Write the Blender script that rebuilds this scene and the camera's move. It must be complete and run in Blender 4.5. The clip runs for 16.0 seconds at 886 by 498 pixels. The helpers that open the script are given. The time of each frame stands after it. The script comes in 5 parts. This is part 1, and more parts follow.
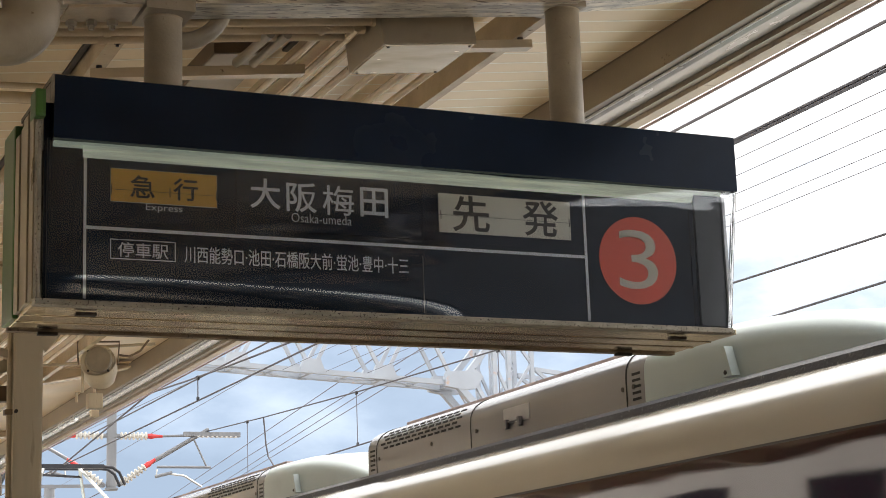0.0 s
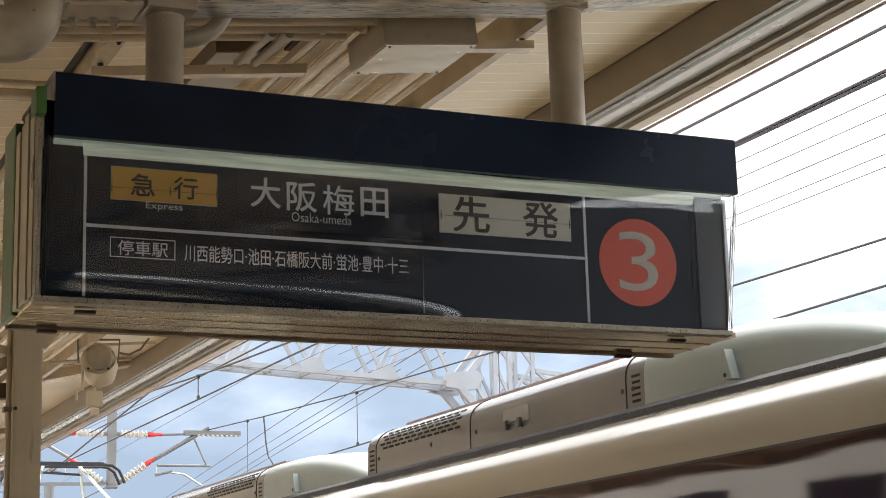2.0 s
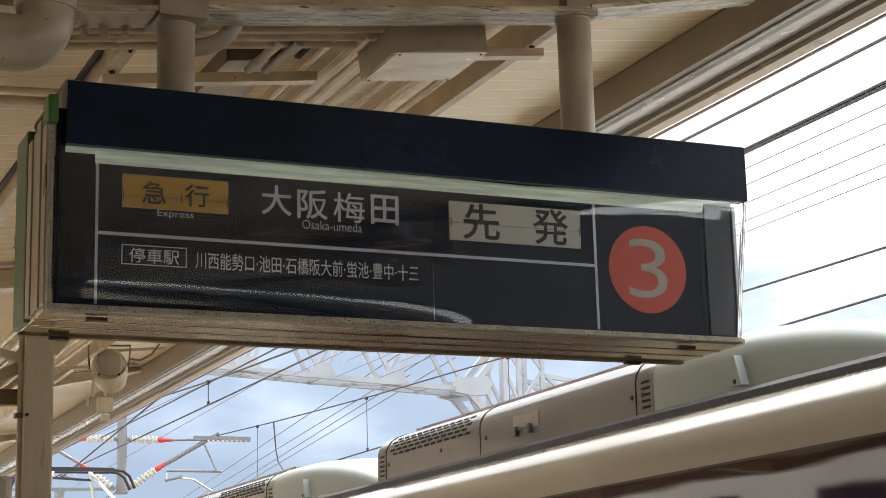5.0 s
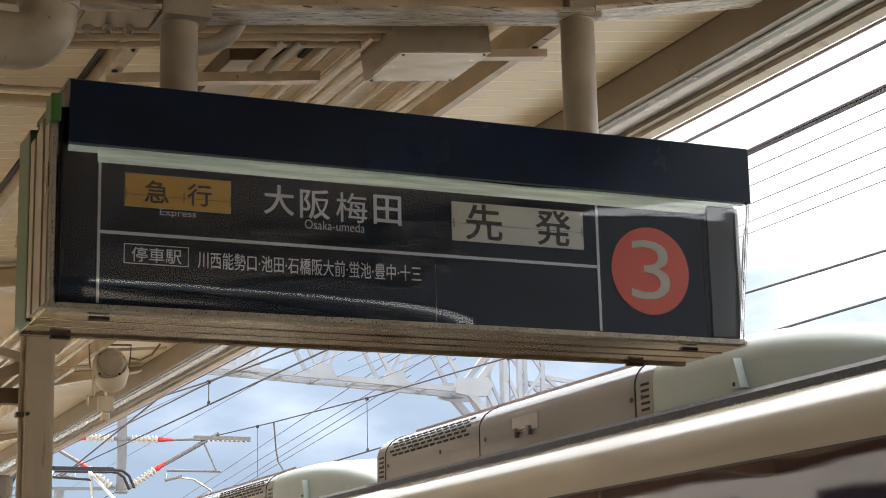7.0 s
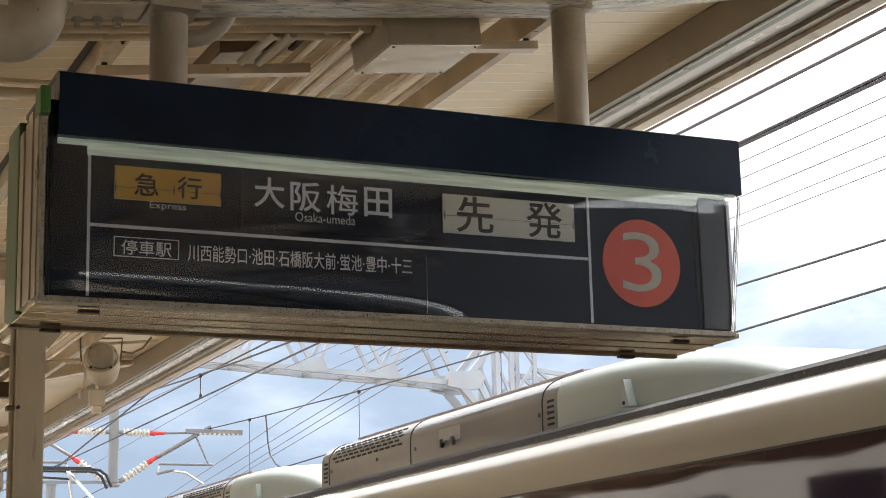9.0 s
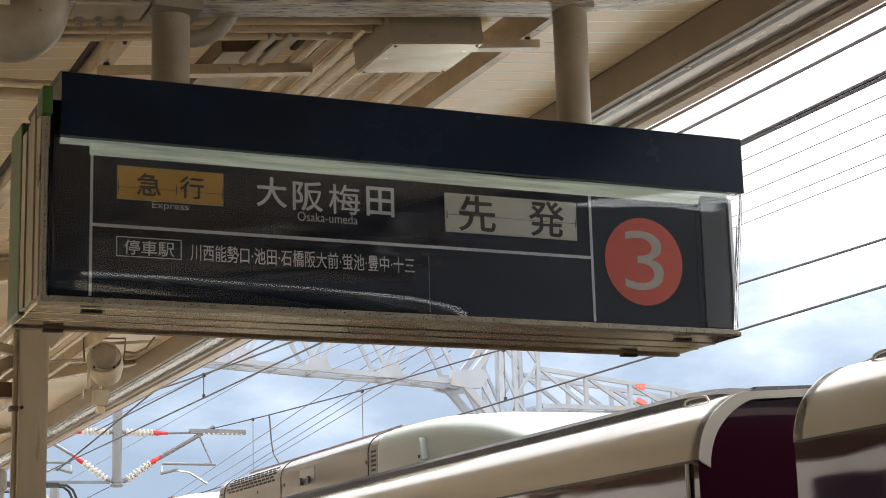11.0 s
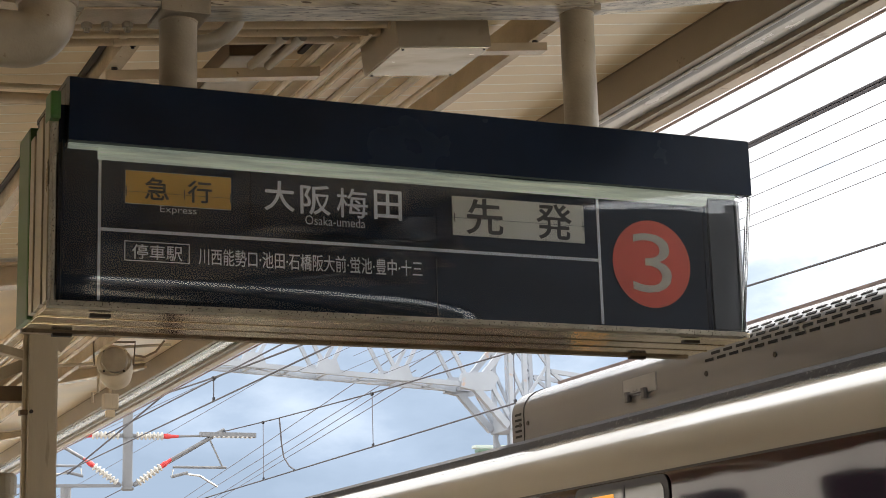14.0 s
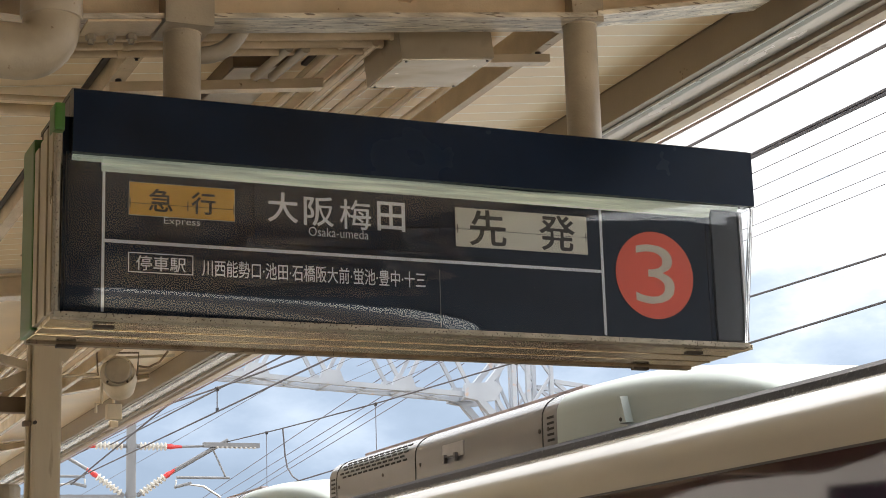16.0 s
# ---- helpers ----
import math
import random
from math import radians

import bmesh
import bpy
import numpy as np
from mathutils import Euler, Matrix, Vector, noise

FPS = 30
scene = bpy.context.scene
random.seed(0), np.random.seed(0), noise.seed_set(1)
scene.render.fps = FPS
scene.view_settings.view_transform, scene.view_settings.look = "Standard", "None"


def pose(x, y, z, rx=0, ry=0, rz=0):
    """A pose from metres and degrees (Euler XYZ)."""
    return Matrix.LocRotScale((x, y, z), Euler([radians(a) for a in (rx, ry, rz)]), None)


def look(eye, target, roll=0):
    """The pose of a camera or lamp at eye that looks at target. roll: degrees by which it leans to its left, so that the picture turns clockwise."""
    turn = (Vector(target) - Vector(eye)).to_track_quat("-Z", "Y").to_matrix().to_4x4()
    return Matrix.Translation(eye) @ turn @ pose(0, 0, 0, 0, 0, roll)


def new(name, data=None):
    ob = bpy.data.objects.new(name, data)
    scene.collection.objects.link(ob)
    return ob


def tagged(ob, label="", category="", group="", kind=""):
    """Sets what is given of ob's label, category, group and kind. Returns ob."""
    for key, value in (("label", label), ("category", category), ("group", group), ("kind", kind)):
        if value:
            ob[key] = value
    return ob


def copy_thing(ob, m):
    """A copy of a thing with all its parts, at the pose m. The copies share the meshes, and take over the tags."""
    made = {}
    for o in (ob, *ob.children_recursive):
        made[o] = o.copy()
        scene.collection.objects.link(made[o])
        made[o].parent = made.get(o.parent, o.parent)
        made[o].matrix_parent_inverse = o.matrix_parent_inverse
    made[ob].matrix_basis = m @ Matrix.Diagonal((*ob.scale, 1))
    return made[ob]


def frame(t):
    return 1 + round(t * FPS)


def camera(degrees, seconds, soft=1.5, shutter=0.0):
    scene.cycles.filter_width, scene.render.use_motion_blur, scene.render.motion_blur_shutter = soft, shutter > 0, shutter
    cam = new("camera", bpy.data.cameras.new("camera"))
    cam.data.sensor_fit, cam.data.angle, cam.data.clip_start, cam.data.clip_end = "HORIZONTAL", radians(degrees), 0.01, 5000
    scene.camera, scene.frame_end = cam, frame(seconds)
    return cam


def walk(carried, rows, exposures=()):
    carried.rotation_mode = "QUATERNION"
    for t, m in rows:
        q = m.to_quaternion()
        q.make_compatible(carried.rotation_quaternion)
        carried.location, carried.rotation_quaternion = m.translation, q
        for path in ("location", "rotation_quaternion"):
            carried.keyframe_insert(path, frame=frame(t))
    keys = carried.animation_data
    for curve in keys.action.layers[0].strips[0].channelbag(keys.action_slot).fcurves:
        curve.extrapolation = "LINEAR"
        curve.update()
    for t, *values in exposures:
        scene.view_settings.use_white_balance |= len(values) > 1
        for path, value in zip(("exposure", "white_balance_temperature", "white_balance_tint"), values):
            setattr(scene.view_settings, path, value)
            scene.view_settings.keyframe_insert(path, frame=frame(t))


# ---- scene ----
# A railway platform: a hanging departure board, the canopy above it and a train that leaves.
# x to the track, y along the track, z up from the platform's surface.
cam = camera(28.02, 16.0, soft=0.65)


def eye_pose(yaw, pitch, roll, dx, dy, dz):
    """Camera pose from heading (degrees clockwise from the track), upward tilt and lean."""
    a, b = radians(yaw), radians(pitch)
    eye = Vector((dx / 1000, dy / 1000, 1.5 + dz / 1000))
    way = Vector((math.sin(a) * math.cos(b), math.cos(a) * math.cos(b), math.sin(b)))
    return look(eye, eye + way, -roll)


# seconds, heading, tilt, lean in degrees, drift of the hand in millimetres
PATH = [
    (0, 24.179, 12.380, 2.067, 0.0, -0.0, 0.0),
    (0.5, 24.001, 12.380, 2.122, 4.5, -10.7, -0.1),
    (1, 24.063, 12.459, 1.866, 4.0, -6.1, 1.1),
    (1.5, 24.142, 12.456, 1.623, 3.5, -2.6, 2.6),
    (2, 24.118, 12.400, 1.630, 6.3, -0.2, -0.1),
    (2.5, 24.129, 12.315, 1.674, 7.0, 2.1, 1.1),
    (3, 24.119, 12.363, 1.678, 3.9, -9.9, -0.0),
    (3.5, 23.963, 12.484, 1.688, 1.6, -19.2, 2.4),
    (4, 23.829, 12.602, 1.621, -0.9, -20.4, 2.4),
    (6.5, 23.847, 12.531, 1.451, -3.7, -7.4, 3.0),
    (7, 23.787, 12.604, 1.320, -4.8, -6.4, 3.3),
    (7.5, 23.808, 12.605, 1.290, -4.0, -3.5, 2.9),
    (8, 23.938, 12.569, 1.321, -2.9, -3.7, 2.4),
    (8.5, 23.935, 12.478, 1.391, -0.7, -5.0, 1.4),
    (9, 24.046, 12.373, 1.466, 2.5, 1.9, 3.7),
    (11.5, 23.887, 12.320, 1.716, 3.3, -5.7, 2.6),
    (12, 23.853, 12.271, 1.872, 10.7, -12.5, 3.3),
    (12.5, 23.734, 12.274, 1.931, 10.8, -14.1, 3.9),
    (13, 23.597, 12.306, 1.853, 7.7, -12.2, 3.6),
    (13.5, 23.609, 12.394, 1.749, 4.5, -16.0, 3.0),
    (14, 23.622, 12.433, 1.740, 6.9, -10.1, 3.8),
    (14.5, 23.590, 12.488, 1.682, 4.9, -12.7, 3.5),
    (15, 23.527, 12.588, 1.553, 0.0, -22.9, 4.1),
    (15.5, 23.484, 12.663, 1.545, 2.6, -18.4, 5.4),
    (16, 23.518, 12.760, 1.735, 4.1, -19.0, 5.7),
]
EXPOSURES = [(0, 1.07), (12, 1.04), (16, 0.99)]
walk(cam, [(t, eye_pose(*row)) for t, *row in PATH], exposures=EXPOSURES)

# ---------------------------------------------------------------- world and sun
SUN_ELEVATION, SUN_AZIMUTH = 54.0, 68.0   # azimuth: degrees clockwise from the track's direction
world = bpy.data.worlds.new("sky")
scene.world = world
world.use_nodes = True
wn, wl = world.node_tree.nodes, world.node_tree.links
wn.clear()
w_out = wn.new("ShaderNodeOutputWorld")
w_bg = wn.new("ShaderNodeBackground")
w_sky = wn.new("ShaderNodeTexSky")
w_sky.sky_type = "NISHITA"
w_sky.sun_disc = False
w_sky.sun_elevation = radians(SUN_ELEVATION)
w_sky.sun_rotation = radians(SUN_AZIMUTH)
w_sky.air_density, w_sky.dust_density = 1.0, 1.5
w_noise = wn.new("ShaderNodeTexNoise")
w_noise.inputs["Scale"].default_value = 2.2
w_noise.inputs["Detail"].default_value = 7.0
w_ramp = wn.new("ShaderNodeValToRGB")
w_ramp.color_ramp.elements[0].position, w_ramp.color_ramp.elements[1].position = 0.32, 0.60
w_ramp.color_ramp.elements[0].color = (0.35, 0.35, 0.35, 1)
w_ramp.color_ramp.elements[1].color = (1, 1, 1, 1)
w_cloud = wn.new("ShaderNodeRGB")
w_cloud.outputs[0].default_value = (13.5, 13.4, 13.2, 1)
w_mix = wn.new("ShaderNodeMixRGB")
wl.new(w_noise.outputs["Fac"], w_ramp.inputs["Fac"])
wl.new(w_ramp.outputs["Color"], w_mix.inputs["Fac"])
wl.new(w_sky.outputs["Color"], w_mix.inputs["Color1"])
wl.new(w_cloud.outputs[0], w_mix.inputs["Color2"])
wl.new(w_mix.outputs["Color"], w_bg.inputs["Color"])
w_bg.inputs["Strength"].default_value = 0.115
wl.new(w_bg.outputs[0], w_out.inputs["Surface"])

sun = new("sun", bpy.data.lights.new("sun", "SUN"))
sun.data.energy, sun.data.angle, sun.data.color = 3.6, radians(4.0), (1.0, 0.93, 0.84)
_a, _e = radians(SUN_AZIMUTH), radians(SUN_ELEVATION)
SUN_WAY = Vector((math.sin(_a) * math.cos(_e), math.cos(_a) * math.cos(_e), math.sin(_e)))
sun.matrix_world = look(SUN_WAY * 60, (0, 0, 0))


# ---------------------------------------------------------------- materials
def material(name, color, rough=0.5, metal=0.0, vary=0.12, scale=6.0, grain=0.0, grain_scale=90.0,
             spots=None, spot_scale=30.0, spot_at=0.62, spot_soft=0.06, streak=1.0, along=1.0, coat=0.0, per_piece=0.0, specular=0.5):
    """A painted, metal or mineral surface: two scales of tone, optional stains, fine relief."""
    m = bpy.data.materials.new(name)
    m.use_nodes = True
    n, l = m.node_tree.nodes, m.node_tree.links
    b = n["Principled BSDF"]
    b.inputs["Roughness"].default_value, b.inputs["Metallic"].default_value = rough, metal
    b.inputs["Specular IOR Level"].default_value = specular
    b.inputs["Coat Weight"].default_value = coat
    co = n.new("ShaderNodeTexCoord")
    mp = n.new("ShaderNodeMapping")
    mp.inputs["Scale"].default_value = (along, 1, streak)
    l.new(co.outputs["Object"], mp.inputs["Vector"])
    big, fine = n.new("ShaderNodeTexNoise"), n.new("ShaderNodeTexNoise")
    for t, s, d in ((big, scale, 5), (fine, grain_scale, 3)):
        t.inputs["Scale"].default_value, t.inputs["Detail"].default_value = s, d
        l.new(mp.outputs[0], t.inputs["Vector"])
    mid = n.new("ShaderNodeMapRange")
    mid.inputs["To Min"].default_value, mid.inputs["To Max"].default_value = 1 - vary, 1 + vary
    mid.inputs["From Min"].default_value, mid.inputs["From Max"].default_value = 0.3, 0.7
    l.new(big.outputs["Fac"], mid.inputs["Value"])
    tone = n.new("ShaderNodeVectorMath")
    tone.operation = "SCALE"
    tone.inputs[0].default_value = color
    l.new(mid.outputs[0], tone.inputs["Scale"])
    last = tone.outputs[0]
    if per_piece:
        info, pr, ps = n.new("ShaderNodeObjectInfo"), n.new("ShaderNodeMapRange"), n.new("ShaderNodeVectorMath")
        pr.inputs["To Min"].default_value, pr.inputs["To Max"].default_value = 1 - per_piece, 1 + per_piece
        ps.operation = "SCALE"
        l.new(info.outputs["Random"], pr.inputs["Value"])
        l.new(last, ps.inputs[0])
        l.new(pr.outputs[0], ps.inputs["Scale"])
        last = ps.outputs[0]
    if spots:
        st, sr, sm = n.new("ShaderNodeTexNoise"), n.new("ShaderNodeMapRange"), n.new("ShaderNodeMixRGB")
        st.inputs["Scale"].default_value, st.inputs["Detail"].default_value = spot_scale, 6
        l.new(mp.outputs[0], st.inputs["Vector"])
        sr.inputs["From Min"].default_value, sr.inputs["From Max"].default_value = spot_at, spot_at + spot_soft
        l.new(st.outputs["Fac"], sr.inputs["Value"])
        l.new(sr.outputs[0], sm.inputs["Fac"])
        l.new(last, sm.inputs["Color1"])
        sm.inputs["Color2"].default_value = (*spots, 1)
        last = sm.outputs[0]
    l.new(last, b.inputs["Base Color"])
    rr = n.new("ShaderNodeMapRange")
    rr.inputs["To Min"].default_value, rr.inputs["To Max"].default_value = max(0.02, rough - 0.08), min(1, rough + 0.1)
    l.new(big.outputs["Fac"], rr.inputs["Value"])
    l.new(rr.outputs[0], b.inputs["Roughness"])
    if grain:
        bp = n.new("ShaderNodeBump")
        bp.inputs["Strength"].default_value, bp.inputs["Distance"].default_value = grain, 0.004
        l.new(fine.outputs["Fac"], bp.inputs["Height"])
        l.new(bp.outputs[0], b.inputs["Normal"])
    return m


def wavy_gloss(name, color, rough, wave, wave_scale, stretch=(1, 1, 1), distance=0.02, transmission=0.0, alpha=1.0, ior=1.5):
    """Glossy paint or acrylic sheet whose slight waviness bends the mirror image."""
    m = bpy.data.materials.new(name)
    m.use_nodes = True
    n, l = m.node_tree.nodes, m.node_tree.links
    b = n["Principled BSDF"]
    b.inputs["Base Color"].default_value = (*color, 1)
    b.inputs["Roughness"].default_value = rough
    b.inputs["Transmission Weight"].default_value = transmission
    b.inputs["Alpha"].default_value = alpha
    b.inputs["IOR"].default_value = ior
    co, mp, t, bp = (n.new("ShaderNode" + k) for k in ("TexCoord", "Mapping", "TexNoise", "Bump"))
    mp.inputs["Scale"].default_value = stretch
    t.inputs["Scale"].default_value, t.inputs["Detail"].default_value = wave_scale, 2
    bp.inputs["Strength"].default_value, bp.inputs["Distance"].default_value = wave, distance
    l.new(co.outputs["Object"], mp.inputs["Vector"])
    l.new(mp.outputs[0], t.inputs["Vector"])
    l.new(t.outputs["Fac"], bp.inputs["Height"])
    l.new(bp.outputs[0], b.inputs["Normal"])
    return m


CREAM = material("cream canopy paint", (0.80, 0.65, 0.435), 0.36, vary=0.07, scale=2.5, grain=0.12, spots=(0.50, 0.40, 0.26), spot_scale=5, spot_at=0.70, spot_soft=0.12)
CREAM_STEEL = material("cream painted steel", (0.67, 0.54, 0.37), 0.22, vary=0.14, scale=7, grain=0.3, grain_scale=140, spots=(0.22, 0.15, 0.09), spot_scale=34, spot_at=0.70, spot_soft=0.04)
GREY_STEEL = material("grey beige painted pipe", (0.40, 0.34, 0.255), 0.36, vary=0.16, scale=7, grain=0.25, grain_scale=120, spots=(0.20, 0.145, 0.09), spot_scale=38, spot_at=0.69, spot_soft=0.05)
WORN_STEEL = material("flaking beige paint", (0.56, 0.50, 0.40), 0.30, vary=0.55, scale=34, along=0.16, grain=1.0, grain_scale=75, spots=(0.16, 0.12, 0.085), spot_scale=110, spot_at=0.59, spot_soft=0.06)
DARK_BEAM = material("brown eave beam paint", (0.27, 0.215, 0.15), 0.45, vary=0.14, scale=3, grain=0.2, spots=(0.06, 0.04, 0.03), spot_scale=12, spot_at=0.7)
# darkened to hold the cable tray's shade; also paints small brown fittings
BROWN_STEEL = material("brown paint with tray shade", (0.17, 0.12, 0.075), 0.55, vary=0.15, scale=6, grain=0.2)
ZINC = material("dull painted gutter", (0.27, 0.255, 0.225), 0.24, vary=0.12, scale=3, along=3.0, coat=0.4)
NAVY = material("navy enamel", (0.0030, 0.0105, 0.029), 0.25, vary=0.35, scale=2.2, grain=0.10, grain_scale=22, specular=0.18)
BLACK_PANEL = material("black display panel", (0.010, 0.021, 0.044), 0.4, vary=0.2, scale=3, specular=0.12)
FLAP_BLACK = material("matt black flap", (0.011, 0.022, 0.046), 0.5, vary=0.12, scale=9, specular=0.12)
# base colour darkened for the shade round the column; streaks and spots are dirt
COLUMN_PAINT = material("streaky cream paint toned for shade", (0.50, 0.42, 0.30), 0.45, vary=0.22, scale=5, grain=0.25, streak=0.15, spots=(0.17, 0.12, 0.07), spot_scale=14, spot_at=0.64, spot_soft=0.1)
ALUMINIUM = material("weathered aluminium extrusion", (0.66, 0.57, 0.41), 0.13, 0.9, vary=0.16, scale=5, along=0.3, grain=0.03)
END_ALUMINIUM = material("dull aluminium extrusion", (0.40, 0.36, 0.27), 0.3, 0.6, vary=0.16, scale=6)
PITTED = material("pitted zinc strip", (0.27, 0.245, 0.20), 0.5, 0.3, vary=0.25, scale=18, grain=0.5, spots=(0.055, 0.04, 0.028), spot_scale=150, spot_at=0.575, spot_soft=0.05)
RUST_STRIP = material("rust stained steel strip", (0.20, 0.15, 0.10), 0.55, 0.2, vary=0.3, scale=14, grain=0.4, spots=(0.05, 0.03, 0.02), spot_scale=90, spot_at=0.6, spot_soft=0.06)
GREEN = material("green end panel", (0.045, 0.155, 0.025), 0.35, vary=0.15, scale=4)
PRINT = material("pale grey lettering", (0.82, 0.87, 0.95), 0.5, vary=0.04, scale=20)
AMBER = material("amber flap", (0.80, 0.47, 0.085), 0.5, vary=0.05, scale=12)
WHITE_FLAP = material("off-white flap", (0.78, 0.77, 0.69), 0.5, vary=0.04, scale=12)
INK = material("dark lettering", (0.03, 0.027, 0.025), 0.5, vary=0.05, scale=20)
RED = material("vermilion disc", (0.86, 0.12, 0.065), 0.45, vary=0.04, scale=8)
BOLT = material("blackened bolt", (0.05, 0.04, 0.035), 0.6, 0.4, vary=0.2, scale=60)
def clear_sheet(name, ior, wave_scale, stretch, distance):
    """A thin clear sheet: see-through, with a mirror sheen that grows at a slant."""
    m = bpy.data.materials.new(name)
    m.use_nodes = True
    n, l = m.node_tree.nodes, m.node_tree.links
    n.clear()
    out, mix, tr, gl, fr = (n.new("ShaderNode" + k) for k in ("OutputMaterial", "MixShader", "BsdfTransparent", "BsdfGlossy", "Fresnel"))
    co, mp, t, bp = (n.new("ShaderNode" + k) for k in ("TexCoord", "Mapping", "TexNoise", "Bump"))
    fr.inputs["IOR"].default_value = ior
    gl.inputs["Roughness"].default_value = 0.03
    tr.inputs["Color"].default_value = (0.97, 0.98, 0.985, 1)
    mp.inputs["Scale"].default_value = stretch
    t.inputs["Scale"].default_value, t.inputs["Detail"].default_value = wave_scale, 2
    bp.inputs["Strength"].default_value, bp.inputs["Distance"].default_value = 0.4, distance
    for a, b in ((co.outputs["Object"], mp.inputs["Vector"]), (mp.outputs[0], t.inputs["Vector"]), (t.outputs["Fac"], bp.inputs["Height"]),
                 (bp.outputs[0], gl.inputs["Normal"]), (fr.outputs[0], mix.inputs[0]), (tr.outputs[0], mix.inputs[1]), (gl.outputs[0], mix.inputs[2]), (mix.outputs[0], out.inputs["Surface"])):
        l.new(a, b)
    return m


def glow(name, color, strength):
    m = bpy.data.materials.new(name)
    m.use_nodes = True
    b = m.node_tree.nodes["Principled BSDF"]
    b.inputs["Base Color"].default_value = (*color, 1)
    b.inputs["Emission Color"].default_value = (*color, 1)
    b.inputs["Emission Strength"].default_value = strength
    return m



ACRYLIC = clear_sheet("clear acrylic cover", 1.49, 1.7, (0.7, 1, 3.0), 0.012)
MAROON = wavy_gloss("maroon gloss enamel", (0.024, 0.004, 0.011), 0.035, 0.18, 1.6, (1, 0.6, 2.4), 0.006, ior=1.66)
IVORY = material("ivory gloss enamel", (0.46, 0.428, 0.372), 0.12, vary=0.04, scale=1.2, coat=0.6)
ROOF_DARK = material("dark grit roof coating", (0.085, 0.085, 0.092), 0.8, vary=0.2, scale=3, grain=0.9, grain_scale=55, spots=(0.2, 0.2, 0.2), spot_scale=60, spot_at=0.62)
AC_GREY = material("light grey cooler casing", (0.25, 0.25, 0.262), 0.20, coat=0.7, vary=0.05, scale=1.6, grain=0.05, spots=(0.235, 0.232, 0.24), spot_scale=3, spot_at=0.62, spot_soft=0.25)
DOME_WHITE = material("white fibreglass dome", (0.43, 0.49, 0.475), 0.35, vary=0.05, scale=1.6, grain=0.06, spots=(0.38, 0.43, 0.415), spot_scale=3, spot_at=0.6, spot_soft=0.2)
SLOT_BLACK = material("black opening", (0.01, 0.01, 0.01), 0.8, vary=0.1)
PINK_TRIM = material("faded red roof strip", (0.46, 0.37, 0.36), 0.6, vary=0.15, scale=8)
CHROME = material("worn steel fitting", (0.5, 0.5, 0.48), 0.3, 0.9, vary=0.15, scale=30)
HATCH = material("pale hatch plate", (0.36, 0.35, 0.345), 0.3, vary=0.08, scale=8)
LATCH = material("dull worn latch", (0.13, 0.12, 0.115), 0.45, 0.0, vary=0.3, scale=40)
DARK_GLASS = wavy_gloss("dark window glass", (0.012, 0.014, 0.016), 0.04, 0.1, 3.0)
TRUSS_PAINT = material("pale grey gantry paint", (0.31, 0.34, 0.385), 0.5, vary=0.1, scale=1.5, spots=(0.42, 0.30, 0.22), spot_scale=4, spot_at=0.66, spot_soft=0.08)
MAST_GREY = material("grey hanging mast", (0.17, 0.175, 0.185), 0.5, vary=0.08, scale=3)
PORCELAIN = material("white porcelain", (0.50, 0.48, 0.44), 0.2, vary=0.05, scale=20)
RED_CAP = material("red insulator cap", (0.50, 0.035, 0.035), 0.45, vary=0.08, scale=20)
RED_BAND = material("faded red band paint", (0.62, 0.16, 0.13), 0.5, vary=0.2, scale=20)
WIRE = material("dark line wire", (0.06, 0.056, 0.062), 0.7, 0.0, vary=0.1, scale=5)
WIRE_PALE = material("pale line wire", (0.13, 0.13, 0.15), 0.7, 0.0, vary=0.1, scale=5)
BLACK_STEEL = material("black collector steel", (0.03, 0.03, 0.035), 0.45, 0.4, vary=0.2, scale=10)
CONCRETE = material("platform concrete", (0.57, 0.53, 0.45), 0.85, vary=0.15, scale=1.2, grain=0.4, spots=(0.25, 0.24, 0.22), spot_scale=3)
BALLAST = material("track ballast", (0.20, 0.17, 0.14), 0.95, vary=0.35, scale=14, grain=1.0, grain_scale=25)
STEEL_RAIL = material("rail steel", (0.2, 0.14, 0.1), 0.4, 0.7, vary=0.2)
PALE_WALL = material("pale rendered wall", (0.64, 0.61, 0.57), 0.8, vary=0.08, scale=0.6, grain=0.3)
GREEN_ROOF = material("green sheet metal roof", (0.09, 0.155, 0.11), 0.5, vary=0.1, scale=1)
ROOF_PALE = material("pale roof sheet", (0.44, 0.49, 0.45), 0.5, vary=0.1, scale=1)


# ---------------------------------------------------------------- mesh helpers
def part(name, bm, mat, parent=None, label="", smooth=False, at=None):
    """Link a bmesh as one mesh object, under a thing or a part."""
    me = bpy.data.meshes.new(name)
    bmesh.ops.recalc_face_normals(bm, faces=bm.faces)
    for f in bm.faces:
        f.smooth = smooth
    bm.to_mesh(me)
    bm.free()
    me.materials.append(mat)
    ob = new(name, me)
    if at is not None:
        ob.matrix_basis = at
    if parent is not None:
        ob.parent = parent
    if label:
        ob["label"] = label
    if smooth:
        me.set_sharp_from_angle(angle=radians(35))
    return ob


def again(ob, parent, m=None):
    """One more piece on the same mesh."""
    o = new(ob.name.split(".")[0], ob.data)
    o.parent = parent
    o.matrix_basis = m if m is not None else ob.matrix_basis
    if "label" in ob:
        o["label"] = ob["label"]
    return o


def thing(name, label, category, group="", at=None):
    e = new(name)
    e.empty_display_size = 0.1
    if at is not None:
        e.matrix_basis = at
    return tagged(e, label, category, group)


